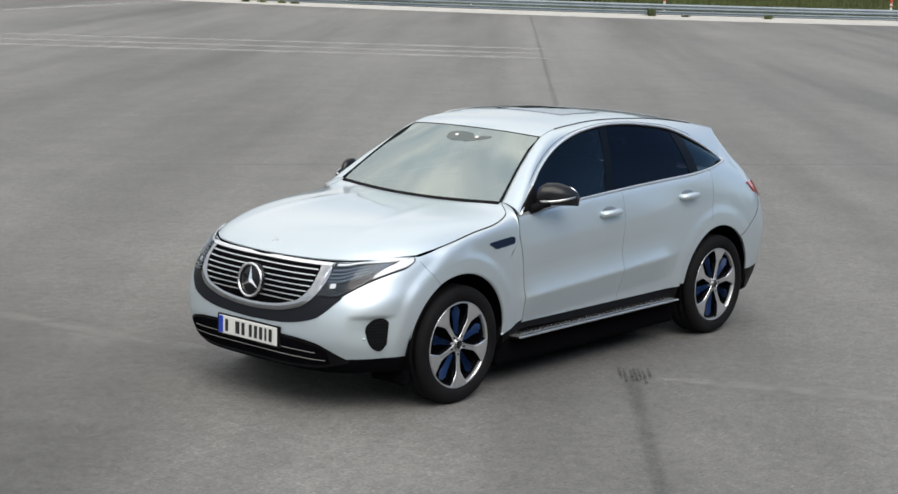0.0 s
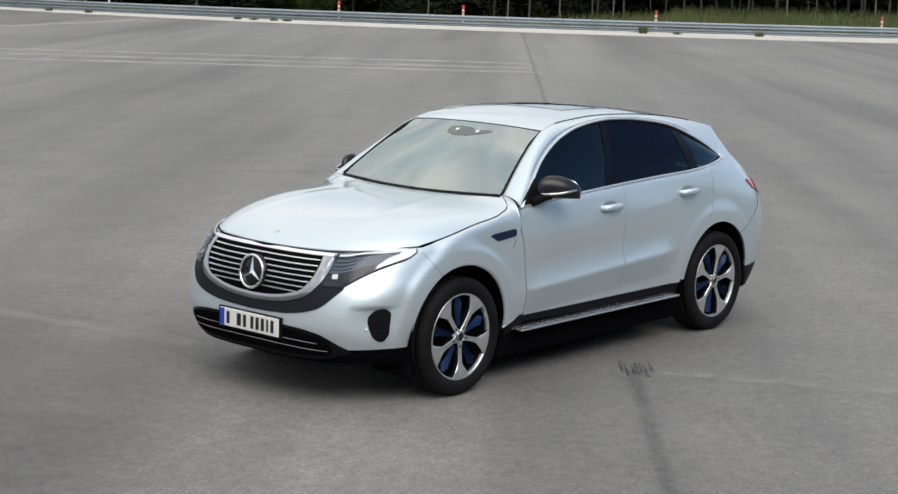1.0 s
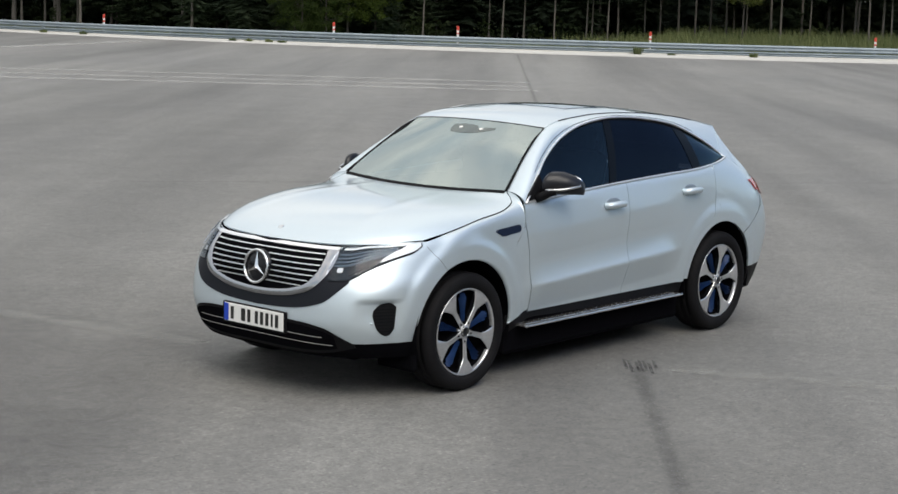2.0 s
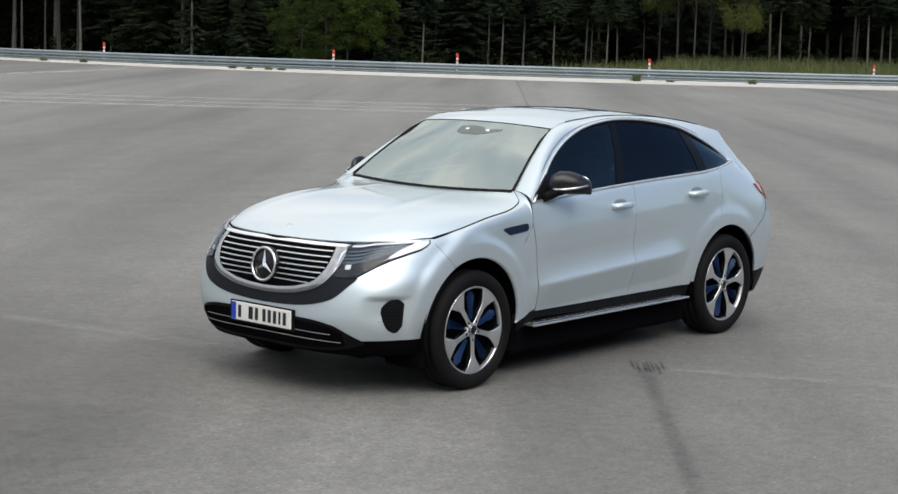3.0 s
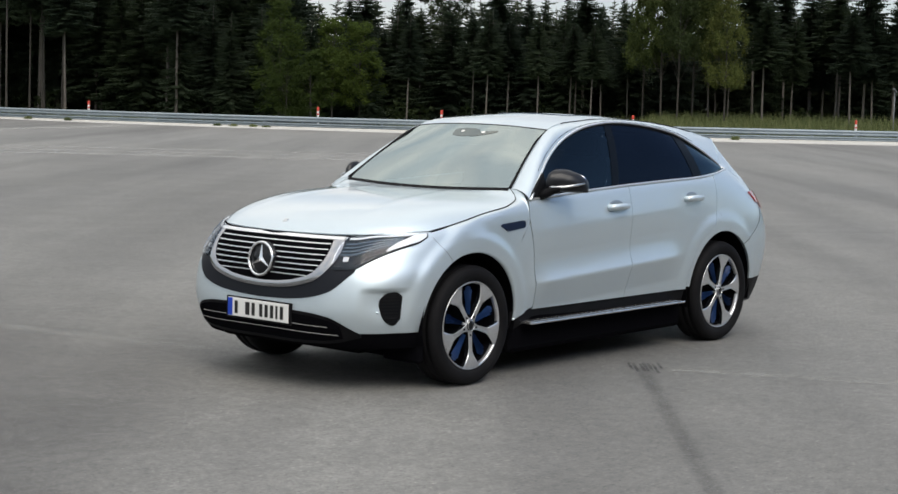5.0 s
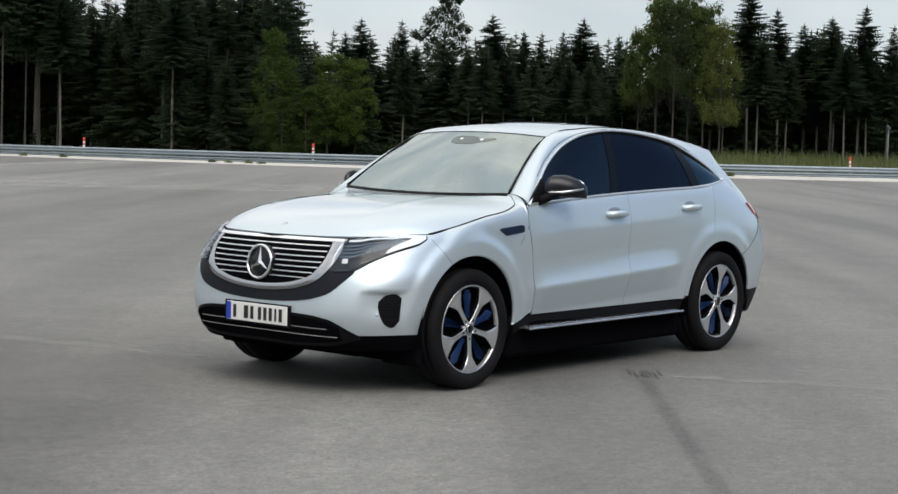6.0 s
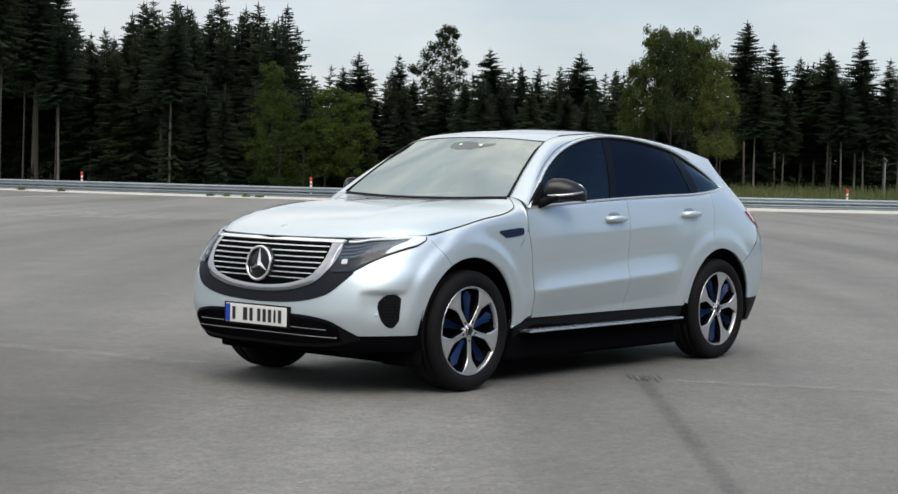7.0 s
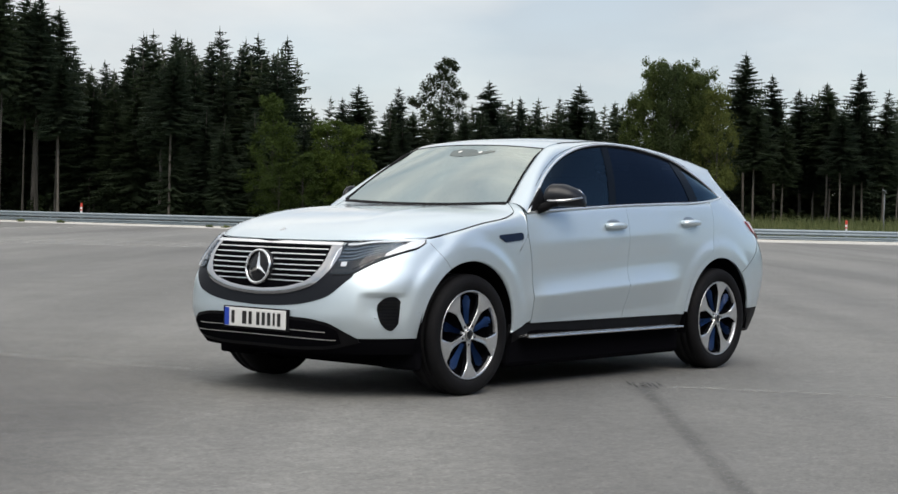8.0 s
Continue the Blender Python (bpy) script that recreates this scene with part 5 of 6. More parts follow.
rows = between(lambda u: (a_of_x(-2.02 - 0.16 * u, 1.0), 1.000 - 0.060 * u), lambda u: (a_of_x(-1.94 - 0.24 * u, 1.06), 1.076 - 0.010 * u), 14, 6)
skin("tail_lamp", rows, TAIL_RED, lift=0.010, thick=0.012, label="glossy red tail lamp")

# roof frame: from windscreen edge and roof line down to the windows
LINE_A = path3(((0.845, 0.712, 1.170), (0.555, 0.625, 1.378), (0.285, 0.566, 1.536), (-0.15, 0.535, 1.598), (-0.75, 0.545, 1.600), (-1.35, 0.535, 1.547), (-1.87, 0.515, 1.462)))
LINE_B = path3(((0.848, 0.866, 1.106), (0.605, 0.764, 1.274), (0.462, 0.702, 1.356), (0.246, 0.654, 1.472), (0.06, 0.640, 1.538), (-0.21, 0.640, 1.584), (-0.51, 0.637, 1.588), (-0.80, 0.649, 1.563), (-1.08, 0.662, 1.517), (-1.35, 0.674, 1.430), (-1.55, 0.684, 1.348), (-1.725, 0.692, 1.257)))
rows = []
for v in range(9):
    t = v / 8
    row = []
    for k in range(61):
        a, b = LINE_A(k / 60), LINE_B(k / 60)
        p = Vector(a + (b - a) * t)
        out = Vector((0.15, 0.75, 0.6)).normalized()
        p += out * (0.024 - 0.014 * step01((k / 60 - 0.2) / 0.2)) * math.sin(math.pi * t) ** 0.8
        row.append(p)
    rows.append(row)
skin("roof_frame", rows, PAINT)
line = []
for k in range(6, 52):
    a, b = LINE_A(k / 60), LINE_B(k / 60)
    line.append(Vector(a + (b - a) * 0.80) + Vector((0.15, 0.75, 0.6)).normalized() * ((0.024 - 0.014 * step01((k / 60 - 0.2) / 0.2)) * math.sin(math.pi * 0.80) ** 0.8 + 0.0005))
seam(line, 0.0017)
# rear quarter between side window and rear window
LINE_C = path3(((-1.87, 0.515, 1.462), (-1.955, 0.570, 1.325), (-2.075, 0.626, 1.183), (-2.15, 0.656, 1.078)))
LINE_D = path3([(-1.71, 0.692, 1.258)] + [tuple(side(x, TAIL_TOP(x))) for x in (-1.80, -1.90, -2.0, -2.12)])
rows = []
for v in range(9):
    t = v / 8
    row = []
    for k in range(21):
        a, b = LINE_C(k / 20), LINE_D(k / 20)
        p = Vector(a + (b - a) * t) + Vector((-0.1, 0.7, 0.5)) * 0.016 * math.sin(math.pi * t)
        row.append(p)
    rows.append(row)
skin("rear_quarter", rows, PAINT)

# roof, spoiler, rear window
def roof_at(k, s):
    p = Vector(LINE_A(0.24 + 0.76 * k))
    y = p.y * s
    x = p.x + 0.068 * (1 - s * s) * (1 - k) - 0.10 * (1 - s * s) * k
    return Vector((x, y, p.z + 0.024 * (1 - s * s) + 0.004))


rows = [[roof_at(k / 30, s / 12 - 1) for s in range(25)] for k in range(31)]
skin("roof", rows, PAINT, mirror=False)
rows = [[roof_at(0.27 + 0.18 * k / 10, 0.56 * (s / 8 - 1)) for s in range(17)] for k in range(11)]
skin("sunroof", rows, material("sunroof_glass", (0.26, 0.31, 0.39), 0.06, 0.8, 0.5), mirror=False, lift=0.004, label="dark blue tinted sunroof panel")
v, f = tube([Vector(LINE_A(0.30 + 0.58 * k / 40)) + Vector((0, 0, 0.001)) for k in range(41)], 0.0045, 6)
for s in (1, -1):
    link_mesh("roof_seam", [(p[0], p[1] * s, p[2]) for p in v], f, TRIM, car, "black roof joint strip", True)
rows = []
for v in range(7):
    t = v / 6
    rows.append([Vector((LINE_C(0.04 + 0.9 * t)[0] - 0.09 * (1 - s * s), (LINE_C(0.04 + 0.9 * t)[1] - 0.004) * s, LINE_C(0.04 + 0.9 * t)[2] + 0.02 * (1 - s * s))) for s in [k / 8 - 1 for k in range(17)]])
skin("rear_window", rows, PRIVACY, mirror=False)
rows = []
for t in (0.0, 0.5, 1.0):
    rows.append([Vector((-1.875 - 0.105 * (1 - s * s) - 0.045 * t, 0.50 * s, 1.466 + 0.024 * (1 - s * s) - 0.03 * t)) for s in [k / 10 - 1 for k in range(21)]])
skin("spoiler", rows, PAINT, mirror=False, thick=0.025)

# windscreen with a dark border
WS_LO = path3(((0.852, -0.70, 1.168), (0.885, -0.52, 1.162), (0.920, -0.25, 1.154), (0.932, 0, 1.152), (0.920, 0.25, 1.154), (0.885, 0.52, 1.162), (0.852, 0.70, 1.168)))
WS_HI = path3(((0.287, -0.560, 1.536), (0.327, -0.36, 1.552), (0.355, 0, 1.561), (0.327, 0.36, 1.552), (0.287, 0.560, 1.536)))


def screen(u, v, lift=0.0):
    p = Vector(WS_LO(u) + (WS_HI(u) - WS_LO(u)) * v)
    return p + Vector((0.5, 0, 0.85)) * (0.020 * math.sin(math.pi * v) + lift)


skin("windscreen", [[screen(u / 30, v / 14) for u in range(31)] for v in range(15)], WINDSCREEN, mirror=False, thick=0.004)
for u0, u1 in ((0.0, 0.004), (0.996, 1.0)):
    skin("screen_border", [[screen(u0 + (u1 - u0) * k / 3, v / 14, 0.003) for k in range(4)] for v in range(15)], GLOSS_BLACK, mirror=False, thick=0.004)
skin("screen_border", [[screen(u / 30, v, 0.003) for u in range(31)] for v in (0.995, 0.9975, 1.0)], GLOSS_BLACK, mirror=False, thick=0.004)
skin("cowl", [[screen(u / 30, v, 0.004) + Vector((0.012, 0, -0.012)) * (1 - v / 0.007) for u in range(31)] for v in (0.0, 0.003, 0.007)], TRIM, mirror=False, label="black plastic cowl below the windscreen")

# the dark dashboard reflection at the glass foot, laid in as a black strip
skin("screen_base", [[screen(u / 30, v, -0.006) for u in range(31)] for v in (0.004, 0.02, 0.04)], TRIM, mirror=False, thick=0.002, label="black band put in as the dashboard's reflection along the foot of the windscreen")
rows = []
for dx, dy, dz in ((0.003, 0.002, 0.003), (0.006, 0.001, 0.010), (0.006, -0.008, 0.010), (0.003, -0.018, 0.002)):
    rows.append([Vector(LINE_A(0.24 * k / 20)) + Vector((dx, dy, dz)) * (1 - 0.9 * step01((k - 15) / 5)) for k in range(21)])
skin("pillar_trim", rows, TRIM, label="black trim strip beside the windscreen", thick=0.006)

rows = []
for i in range(9):
    t = i / 8
    w = (0.080 + 0.020 * t) * max(0.12, 1 - abs(2 * t - 1) ** 5) ** 0.5
    rows.append([screen(0.5 + w * (k / 8 - 1), 0.765 + 0.15 * t, 0.0012) for k in range(17)])
skin("sensor_patch", rows, SENSOR_PATCH, mirror=False, thick=0.0002, label="dark camera window behind the windscreen top")
rows = []
for i in range(5):
    t = i / 4
    rows.append([screen(0.560 + 0.155 * k / 10, 0.800 + 0.075 * k / 10 + (t - 0.5) * 0.075 * max(0.15, 1 - (k / 10) ** 3) ** 0.5, 0.0012) for k in range(11)])
skin("mirror_patch", rows, SENSOR_PATCH, mirror=False, thick=0.0002, label="dark inside mirror behind the windscreen")
for u, v in ((0.475, 0.855), (0.625, 0.848)):
    skin("camera_eye", [[screen(u + 0.013 * r * math.cos(2 * math.pi * k / 12), v + 0.018 * r * math.sin(2 * math.pi * k / 12), 0.0030) for k in range(13)] for r in (0.05, 0.6, 1.0)], PLATE_WHITE, mirror=False, thick=0.0002, label="small pale camera eye")

# side windows: panes, black pillars, bright surround
def belt_point(x):
    p = side(x, BELT(x))
    return Vector((x, p.y - 0.022, BELT(x)))


B_TABLE = [LINE_B(k / 200) for k in range(201)]
b_x = hermite([p[0] for p in B_TABLE[::5]], [tuple(p) for p in B_TABLE[::5]])


def pane_at(x, v, inset=0.0):
    lo, hi = belt_point(x), Vector(b_x(x))
    p = lo.lerp(hi, v)
    p.y += 0.020 * math.sin(math.pi * v) - inset
    p.x = x
    return p


def pane(name, x0, x1, mat, slant=0.0, slant_end=0.0, inset=0.012, label="", n=24):
    rows = []
    for i in range(11):
        v = i / 10
        row = []
        for j in range(n + 1):
            a, b = x0 + slant * v, x1 + slant_end * v
            row.append(pane_at(min(max(a + (b - a) * j / n, -1.715), 0.835), v, inset))
        rows.append(row)
    return skin(name, rows, mat, label=label, thick=0.004)


pane("front_window", 0.833, -0.115, SIDE_GLASS, -0.09, -0.15)
pane("rear_window_pane", -0.185, -1.16, PRIVACY, -0.15, 0.09)
pane("quarter_window", -1.265, -1.69, SIDE_GLASS, 0.07, -0.05)
pane("door_pillar", -0.11, -0.19, PILLAR, -0.15, -0.15, inset=0.008, label="gloss black door pillar", n=4)
pane("door_pillar", -1.155, -1.27, PILLAR, 0.09, 0.07, inset=0.008, label="gloss black door pillar", n=4)
ring = [Vector(LINE_B(k / 60)) + Vector((0, 0.006, 0.0)) for k in range(61)] + [belt_point(-1.71 + (0.84 + 1.71) * k / 40) + Vector((0, 0.012, 0.004)) for k in range(41)]
v, f = tube(ring, 0.0078, 8, True)
for s in (1, -1):
    link_mesh("window_surround", [(p[0], p[1] * s, p[2]) for p in v], f if s == 1 else [q[::-1] for q in f], BRIGHT, car, "bright satin chrome window surround", True)
ring2 = [Vector(LINE_B(k / 60)) * 1.0 + Vector((0, -0.006, -0.014)) for k in range(2, 58)]
v, f = tube(ring2, 0.011, 6)
for s in (1, -1):
    link_mesh("window_seal", [(p[0], p[1] * s, p[2]) for p in v], f, TRIM, car, "black rubber window seal", True)

# sill and running board
rows = []
for i in range(5):
    z = 0.29 + (0.410 - 0.29) * i / 4
    rows.append([side(1.03 - 2.0 * k / 30, z) + Vector((0, -0.012 - 0.02 * (1 - i / 4), 0)) for k in range(31)])
skin("sill", rows, TRIM, label="matt black sill panel")
for s in (1, -1):
    bm = bmesh.new()
    box(bm, (-0.01, 0.875 * s, 0.331), (1.80, 0.125, 0.015), bevel=0.006)
    board = part("running_board", bm, SATIN, car, "satin aluminium running board with rubber studs")
    bm = bmesh.new()
    box(bm, (-0.01, 0.868 * s, 0.3395), (1.70, 0.06, 0.003), bevel=0.001)
    part("tread", bm, SATIN, board)
    for r in range(2):
        for k in range(34):
            bm = bmesh.new()
            bmesh.ops.create_cone(bm, segments=8, radius1=0.009, radius2=0.007, depth=0.004, cap_ends=True, matrix=Matrix.Translation((-0.82 + 0.049 * k + 0.024 * r, (0.856 + 0.024 * r) * s, 0.342)))
            if k == 0 and r == 0:
                stud = part("stud", bm, TRIM, board)
            else:
                bm.free()
                ob = new("stud", stud.data)
                ob.parent = board
                ob.location = (0.049 * k + 0.024 * r, 0.024 * r * s, 0)

# vent badge on the wing, door handles
for s, w in zip((1, -1), wings):
    rows = []
    for i in range(5):
        rows.append([side(1.142 - 0.222 * u + 0.05 * (i / 4 - 0.5) * (1 - u), 0.943 + 0.018 * u + 0.047 * (i / 4 - 0.5) * max(0.3, 1 - abs(2 * u - 1) ** 16) ** 0.5) for u in [0.5 - 0.5 * math.cos(math.pi * k / 20) for k in range(21)]])
    if s == 1:
        vents = skin("wing_vent", rows, DARK_BLUE, lift=0.005, label="dark blue badge strip on the wing")
for ob, w in zip(vents, wings):
    ob.parent = w


def handle(x, z, owner, s):
    p = side(x, z)
    v, f = tube([(x + 0.100, p.y - 0.004, z - 0.006), (x + 0.078, p.y + 0.026, z - 0.002), (x, p.y + 0.034, z), (x - 0.078, p.y + 0.026, z), (x - 0.100, p.y - 0.004, z - 0.004)], 0.026, 10, False, 0.85)
    link_mesh("handle", [(q[0], q[1] * s, q[2]) for q in v], f if s == 1 else [q[::-1] for q in f], PAINT, owner, "silver pull handle with a bright edge", True)
    v, f = tube([(x + 0.082, p.y + 0.036, z + 0.007), (x, p.y + 0.045, z + 0.009), (x - 0.082, p.y + 0.036, z + 0.007)], 0.009, 8)
    link_mesh("handle_strip", [(q[0], q[1] * s, q[2]) for q in v], f if s == 1 else [q[::-1] for q in f], BRIGHT, owner, "chrome strip", True)
    # flat bulge for the cup; its shade is put into the darker colour
    bm = bmesh.new()
    bmesh.ops.create_uvsphere(bm, u_segments=16, v_segments=8, radius=1.0, matrix=Matrix.Translation((x + 0.004, (p.y - 0.006) * s, z - 0.006)) @ Matrix.Diagonal((0.098, 0.0085, 0.050, 1)))
    part("handle_cup", bm, CUP_SHADE, owner, "disc behind the handle, coloured darker as the recess's shade", smooth=True)


for doors, x, z in ((front_doors, -0.085, 1.035), (rear_doors, -1.045, 1.062)):
    for s, d in zip((1, -1), doors):
        handle(x, z, d, s)


# door mirrors
def door_mirror(s):
    shape = hermite((0, 0.10, 0.3, 0.6, 0.88, 0.97, 1.0), (0.045, 0.080, 0.090, 0.081, 0.057, 0.040, 0.016))
    verts, faces = [], []
    for i in range(17):
        t = i / 16
        r = shape(t)
        cx, cy, cz = 0.632 - 0.155 * t, 0.860 + 0.180 * t, 1.143 + 0.78 * r + 0.006 * t
        for k in range(18):
            w = 2 * math.pi * k / 18
            cw, sw = math.copysign(abs(math.cos(w)) ** 0.92, math.cos(w)), math.copysign(abs(math.sin(w)) ** 0.92, math.sin(w))
            px = cx + 1.1 * r * cw * (1.0 if cw > 0 else 0.75)
            pz = cz + r * sw * (0.90 if sw > 0 else 0.74)
            verts.append((px, cy * s, pz))
    for i in range(16):
        for k in range(18):
            q = (i * 18 + k, i * 18 + (k + 1) % 18, (i + 1) * 18 + (k + 1) % 18, (i + 1) * 18 + k)
            faces.append(q if s == 1 else q[::-1])
    faces.append(tuple(range(18)) if s == -1 else tuple(range(18))[::-1])
    faces.append(tuple(16 * 18 + k for k in range(18)) if s == 1 else tuple(16 * 18 + k for k in range(18))[::-1])
    house = link_mesh("door_mirror", verts, faces, MIRROR_CAP, car, "gloss black door mirror with a turn-signal strip", True)
    v, f = tube([(0.706, 0.910 * s, 1.186), (0.684, 0.955 * s, 1.187), (0.641, 0.997 * s, 1.191), (0.585, 1.027 * s, 1.199), (0.514, 1.043 * s, 1.209)], 0.008, 8)
    link_mesh("signal_strip", v, f, SATIN, house, "pale turn-signal strip", True)
    v, f = tube([(0.72, 0.845 * s, 1.128), (0.70, 0.875 * s, 1.142), (0.67, 0.92 * s, 1.170), (0.65, 0.95 * s, 1.18)], 0.040, 10, False, 0.75)
    link_mesh("mirror_foot", v, f, TRIM, house, "black mirror foot", True)
    bm = bmesh.new()
    bmesh.ops.create_uvsphere(bm, u_segments=18, v_segments=10, radius=1.0, matrix=Matrix.Translation((0.497, 0.960 * s, 1.215)) @ Matrix.Rotation(0.6 * s, 4, "Z") @ Matrix.Diagonal((0.012, 0.075, 0.055, 1)))
    part("mirror_glass", bm, MIRROR, house, smooth=True)
    tri = [(0.836, 0.864 * s, 1.122), (0.62, 0.858 * s, 1.134), (0.645, 0.812 * s, 1.268)]
    back = [(p[0], p[1] - 0.015 * s, p[2]) for p in tri]
    link_mesh("mirror_corner", tri + back, [(0, 1, 2), (5, 4, 3), (0, 3, 4, 1), (1, 4, 5, 2), (2, 5, 3, 0)], TRIM, house)
    if s < 0:
        house.location = (-0.01, 0.01, -0.025)        # folded a little lower than its twin


door_mirror(1)
door_mirror(-1)

# parking sensors
for y, z in ((0.768, 0.486), (0.316, 0.516), (0.885, 0.512)):
    for s in (1, -1):
        p = front(y, z) if y < 0.8 else side(1.893, z)
        bm = bmesh.new()
        bmesh.ops.create_uvsphere(bm, u_segments=12, v_segments=6, radius=0.008, matrix=Matrix.Translation((p.x - 0.005 + (DENT(p) if y < 0.8 else 0), (p.y - 0.004) * s, p.z)))
        part("parking_sensor", bm, PAINT, car, smooth=True)

# inner shell and floor: what shows dark through the gaps
for name, at, size in (("cabin_floor", (0, 0, 0.62), (1.86, 1.66, 0.66)), ("battery_tray", (0, 0, 0.245), (2.0, 1.68, 0.21)), ("underbody", (-0.1, 0, 0.255), (3.6, 1.16, 0.21)),
                       ("front_subframe", (1.75, 0, 0.60), (0.8, 1.05, 0.46)), ("rear_subframe", (-1.7, 0, 0.64), (1.0, 1.1, 0.50)), ("chin", (1.78, 0, 0.295), (0.50, 1.06, 0.19))):
    bm = bmesh.new()
    box(bm, at, size, bevel=0.06 if name == "chin" else 0.03)
    part(name, bm, CAVITY, car, "black underside")
for s in (1, -1):
    bm = bmesh.new()
    box(bm, (1.83, 0.70 * s, 0.235), (0.05, 0.30, 0.14), bevel=0.02)
    part("air_deflector", bm, CAVITY, car, "black flap ahead of the front wheel")
for c in (AXLE, -AXLE):
    for s in (1, -1):
        verts, faces = [], []
        ws = [-0.25 + (math.pi + 0.5) * k / 28 for k in range(29)]
        for w in ws:
            for y in (0.885, 0.60):
                verts.append((c + (ARCH_R + 0.012) * math.cos(w), y * s, ARCH_Z + (ARCH_R + 0.012) * math.sin(w)))
        for k in range(28):
            faces.append((2 * k, 2 * k + 1, 2 * k + 3, 2 * k + 2))
        faces.append(tuple(2 * k + 1 for k in range(29)))
        link_mesh("wheel_well", verts, faces, CAVITY, car)
for s in (1, -1):
    for x0, x1 in ((0.80, -0.98),):
        rows = [[side(x0 + (x1 - x0) * k / 30, z) + Vector((0, -0.022 - 0.05 * max(0.0, z - 0.9), 0)) for k in range(31)] for z in (0.30, 0.5, 0.75, 0.95, 1.09)]
        verts = [(p.x, p.y * s, p.z) for r in rows for p in r]
        faces = [(i * 31 + j, i * 31 + j + 1, (i + 1) * 31 + j + 1, (i + 1) * 31 + j) for i in range(4) for j in range(30)]
        link_mesh("inner_side", verts, faces, CAVITY, car)

# cabin
bm = bmesh.new()
box(bm, (0.72, 0, 0.98), (0.55, 1.36, 0.22), bevel=0.06)
part("dashboard", bm, LEATHER, car, "dark dashboard")


def seat(x, y, w=0.50):
    bm = bmesh.new()
    box(bm, (x, y, 0.78), (0.52, w, 0.20), bevel=0.05)
    box(bm, (x - 0.30, y, 1.07), (0.16, w * 0.96, 0.58), Matrix.Rotation(radians(-14), 4, "Y"), 0.06)
    ob = part("seat", bm, LEATHER, car, "dark upholstered seat")
    bm = bmesh.new()
    box(bm, (x - 0.39, y, 1.43), (0.10, 0.25, 0.17), Matrix.Rotation(radians(-8), 4, "Y"), 0.035)
    part("headrest", bm, LEATHER, ob)


seat(0.02, 0.37)
seat(0.02, -0.37)
seat(-0.85, 0.36, 0.6)
seat(-0.85, -0.36, 0.6)
w_c = Matrix.Translation((0.42, 0.37, 1.03)) @ Matrix.Rotation(radians(68), 4, "Y")
v, f = tube([w_c @ Vector((0.185 * math.cos(2 * math.pi * k / 28), 0.185 * math.sin(2 * math.pi * k / 28), 0)) for k in range(28)], 0.016, 8, True)
wheel_rim = link_mesh("steering_wheel", v, f, LEATHER, car, "dark steering wheel", True)
bm = bmesh.new()
box(bm, (0, 0, 0), (0.10, 0.34, 0.03), bevel=0.01)
bmesh.ops.transform(bm, matrix=w_c, verts=bm.verts)
part("steering_hub", bm, LEATHER, wheel_rim)
bm = bmesh.new()
box(bm, (0.405, 0.0, 1.452), (0.035, 0.24, 0.065), Matrix.Rotation(radians(8), 4, "Y"), 0.024)
box(bm, (0.350, 0, 1.505), (0.10, 0.14, 0.04), Matrix.Rotation(radians(30), 4, "Y"), 0.02)
part("rear_view_mirror", bm, VEILED_PLASTIC, car, "inside mirror and camera housing, greyed as by the windscreen's reflection")
rows = [[Vector((-0.1 - 1.5 * k / 10, 0.52 * s, 1.555 - 0.10 * max(0, k / 10 - 0.5))) for s in (-1, 0, 1)] for k in range(11)]
skin("headliner", rows, LEATHER, mirror=False)


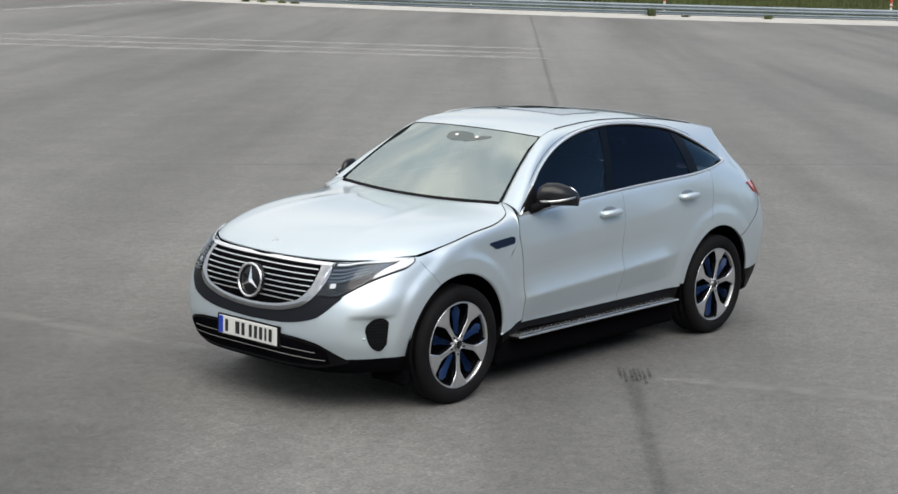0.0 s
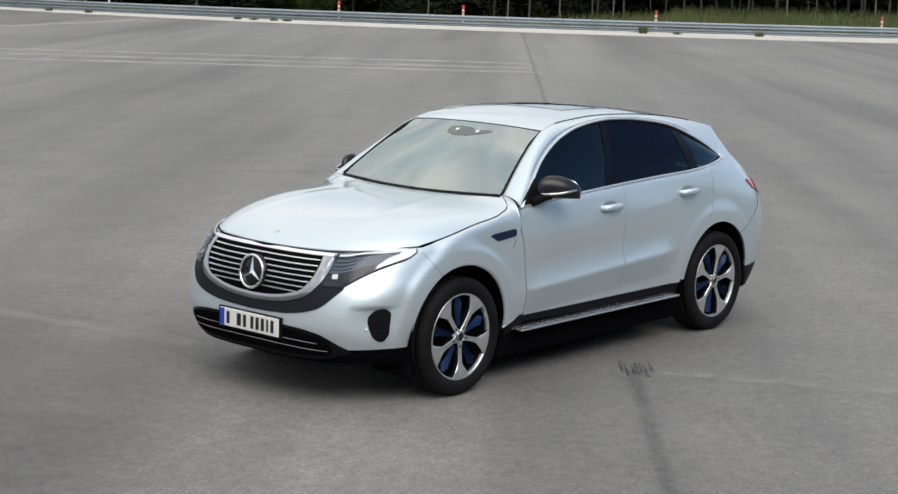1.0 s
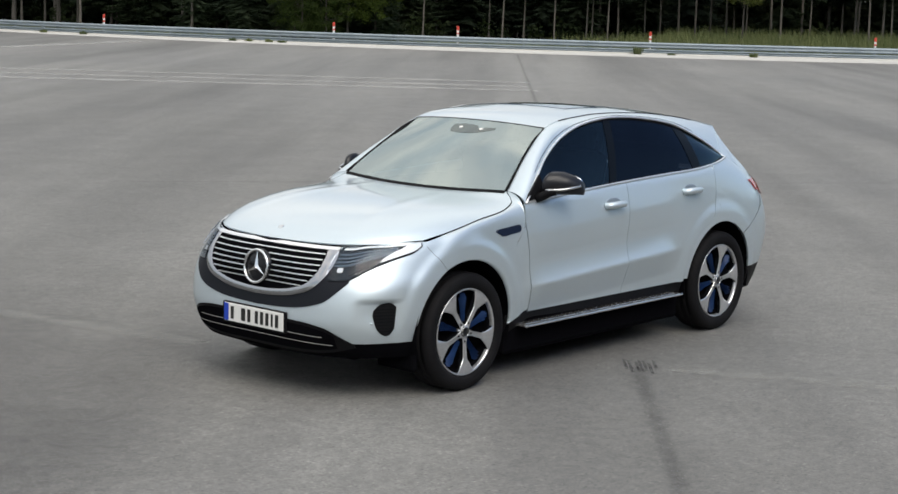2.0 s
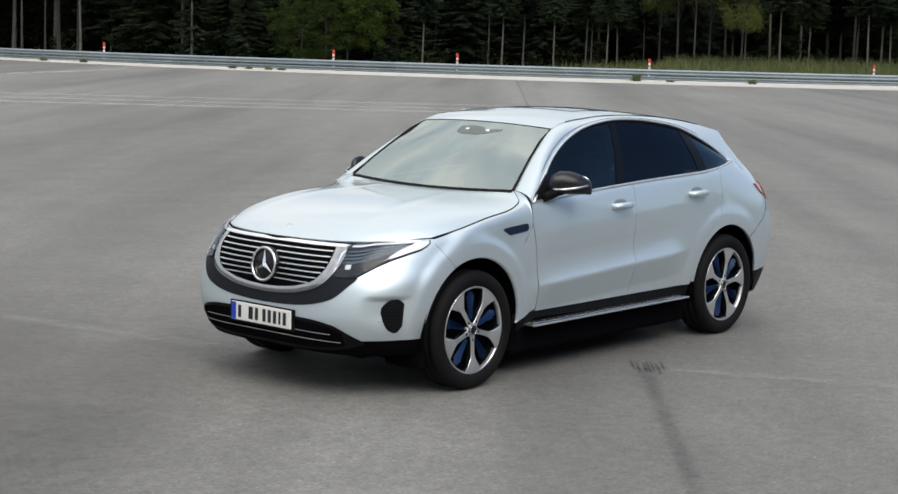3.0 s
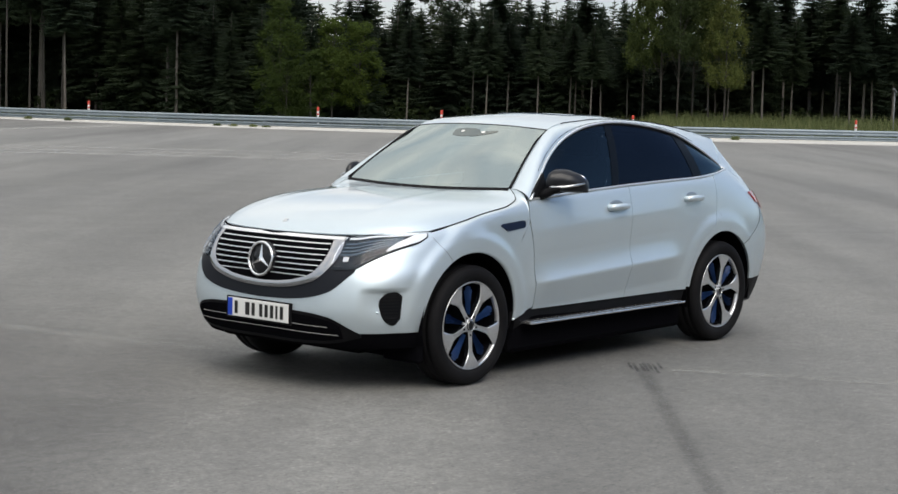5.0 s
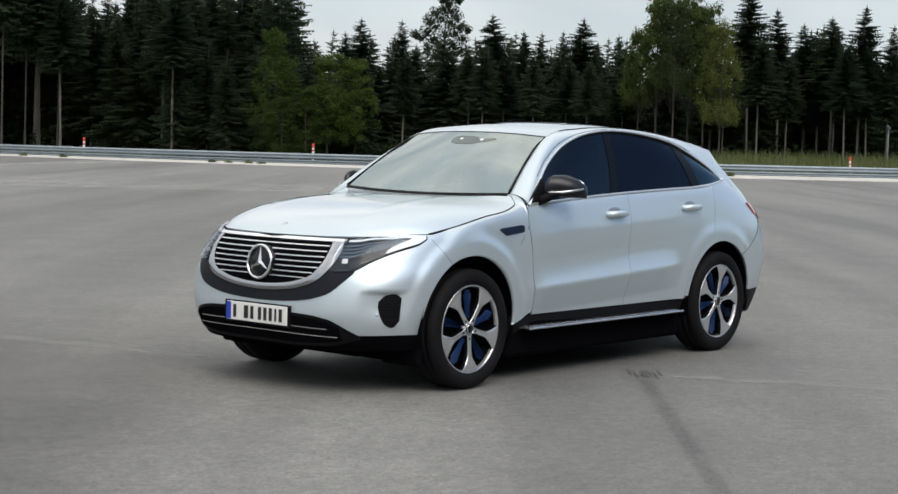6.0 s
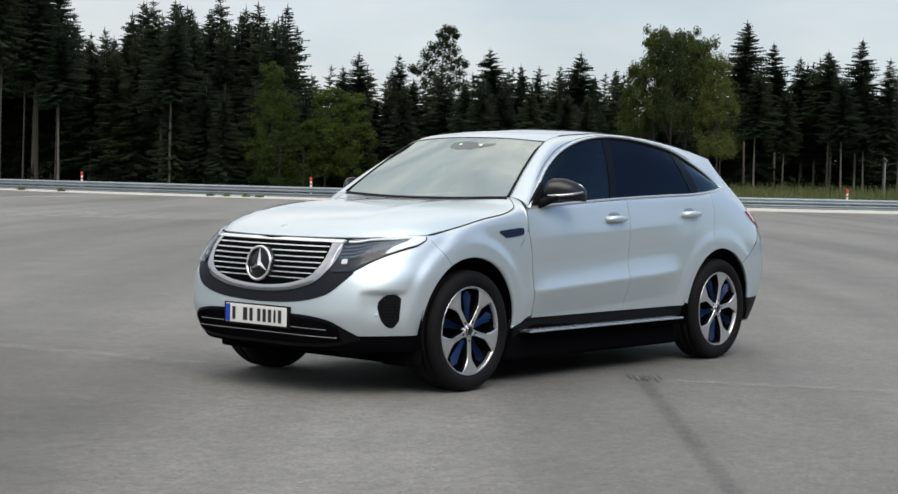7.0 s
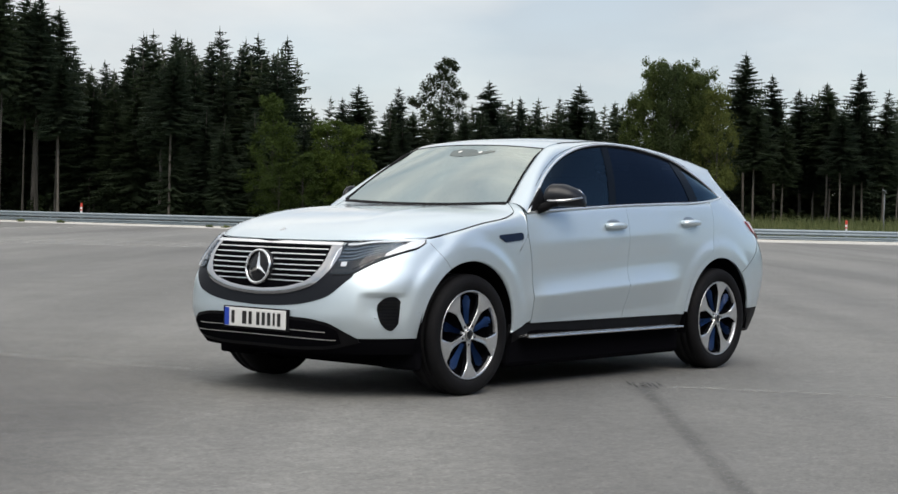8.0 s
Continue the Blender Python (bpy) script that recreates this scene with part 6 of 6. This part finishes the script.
# ---------------------------------------------------------------- wheels
def wheel(x, s, phase):
    y_out = 0.912
    hub = Matrix.Translation((x, y_out * s, HUB_Z)) @ Matrix.Diagonal((1, s, 1, 1))
    R = TYRE_R
    prof = [(0.262, -0.225), (0.30, -0.235), (0.345, -0.23), (0.362, -0.205), (R, -0.17), (R, -0.125), (R - 0.006, -0.122), (R - 0.006, -0.113), (R, -0.11), (R, -0.075), (R - 0.006, -0.072), (R - 0.006, -0.063), (R, -0.06), (0.3645, -0.035), (0.356, -0.014), (0.342, -0.002), (0.315, 0.003), (0.290, -0.001), (0.276, -0.010), (0.268, -0.020)]

    def made(name, vf, mat, parent, label="", smooth=True):
        v, f = vf
        return link_mesh(name, [hub @ Vector(p) for p in v], [q[::-1] for q in f] if s == 1 else f, mat, parent, label, smooth)
    ob = made("wheel", lathe([(0.2545, -0.040), (0.2575, -0.018), (0.264, -0.010), (0.2695, -0.013), (0.268, -0.024)], 64), MACHINED, car, "five-spoke alloy wheel with blue inserts")
    made("tyre", lathe(prof, 64), TYRE, ob, "black low-profile tyre")
    made("barrel", lathe([(0.262, -0.21), (0.245, -0.19), (0.240, -0.06), (0.256, -0.036)], 64), CAVITY, ob, "dark inner rim")
    made("brake_disc", lathe([(0.0, -0.115), (0.17, -0.115), (0.17, -0.14)], 40), SATIN, ob)
    made("backing", lathe([(0.0, -0.085), (0.248, -0.085)], 40), CAVITY, ob)
    made("hub_cap", lathe([(0.0, -0.013), (0.028, -0.014), (0.033, -0.018), (0.034, -0.04)], 28), GLOSS_BLACK, ob, "black hub cap")
    v, f = tube([(0.030 * math.cos(2 * math.pi * k / 24), -0.014, 0.030 * math.sin(2 * math.pi * k / 24)) for k in range(24)], 0.003, 6, True)
    made("hub_ring", (v, f), SATIN, ob)
    # spokes: slim at the hub, fanning out into the rim
    for k in range(5):
        w = phase + k * 2 * math.pi / 5
        stations = ((0.030, 0.022, -0.020), (0.072, 0.0150, -0.020), (0.112, 0.0160, -0.019), (0.140, 0.0165, -0.018), (0.165, 0.0190, -0.017), (0.185, 0.0280, -0.015), (0.206, 0.0400, -0.013), (0.228, 0.0535, -0.012), (0.244, 0.064, -0.012), (0.262, 0.080, -0.013))
        verts, faces, flanks = [], [], []
        for r, h, y in stations:
            dd = 0.034 if r < 0.2 else 0.026
            for q, yy in ((-h, y - dd), (-h, y - 0.004), (-h * 0.86, y), (0, y - 0.003 if r < 0.17 else y), (h * 0.86, y), (h, y - 0.004), (h, y - dd)):
                rr = math.sqrt(max(r * r - q * q, 0.0)) if r > 0.15 else r
                verts.append((-(rr * math.cos(w) - q * math.sin(w)), yy, rr * math.sin(w) + q * math.cos(w)))
        for i in range(len(stations) - 1):
            for j in range(6):
                q = (i * 7 + j, (i + 1) * 7 + j, (i + 1) * 7 + j + 1, i * 7 + j + 1)
                (flanks if j in (0, 5) else faces).append(q)
        spoke = made("spoke", (verts, faces), MACHINED, ob, smooth=False)
        made("spoke_flank", (verts, flanks), GLOSS_BLACK, spoke, "black painted flank", False)
        # blue insert between two spokes: a fan of fins
        w2 = w + math.pi / 5
        for j in range(-2, 3):
            a0, a1 = w2 + j * 0.070, w2 + j * 0.062
            pts = []
            for r, aa, hw in ((0.066, a0, 0.0026), (0.15, w2 + j * 0.050, 0.0042), (0.240 - 0.006 * j * j, a1, 0.0066)):
                cx, cz = r * math.cos(aa), r * math.sin(aa)
                tx, tz = -math.sin(aa) * hw, math.cos(aa) * hw
                pts += [(-(cx - tx), -0.048, cz - tz), (-cx, -0.033, cz), (-(cx + tx), -0.048, cz + tz)]
            made("fin", (pts, [(3, 4, 1, 0), (4, 5, 2, 1), (6, 7, 4, 3), (7, 8, 5, 4)]), BLUE, ob, "blue fin", False)
        # wheel bolt
        v, f = lathe([(0.0, 0.0), (0.007, -0.001), (0.009, -0.006), (0.009, -0.03)], 10)
        bx, bz = 0.060 * math.cos(w), 0.060 * math.sin(w)
        made("wheel_bolt", ([(p[0] - bx, p[1] - 0.019, p[2] + bz) for p in v], f), TRIM, ob)
    made("hub_plate", lathe([(0.0, -0.021), (0.042, -0.022), (0.047, -0.05)], 30), MACHINED, ob)
    return ob


for x, s, phase in ((AXLE, 1, radians(-16)), (-AXLE, 1, radians(8)), (AXLE, -1, radians(20)), (-AXLE, -1, radians(50))):
    wheel(x, s, phase)
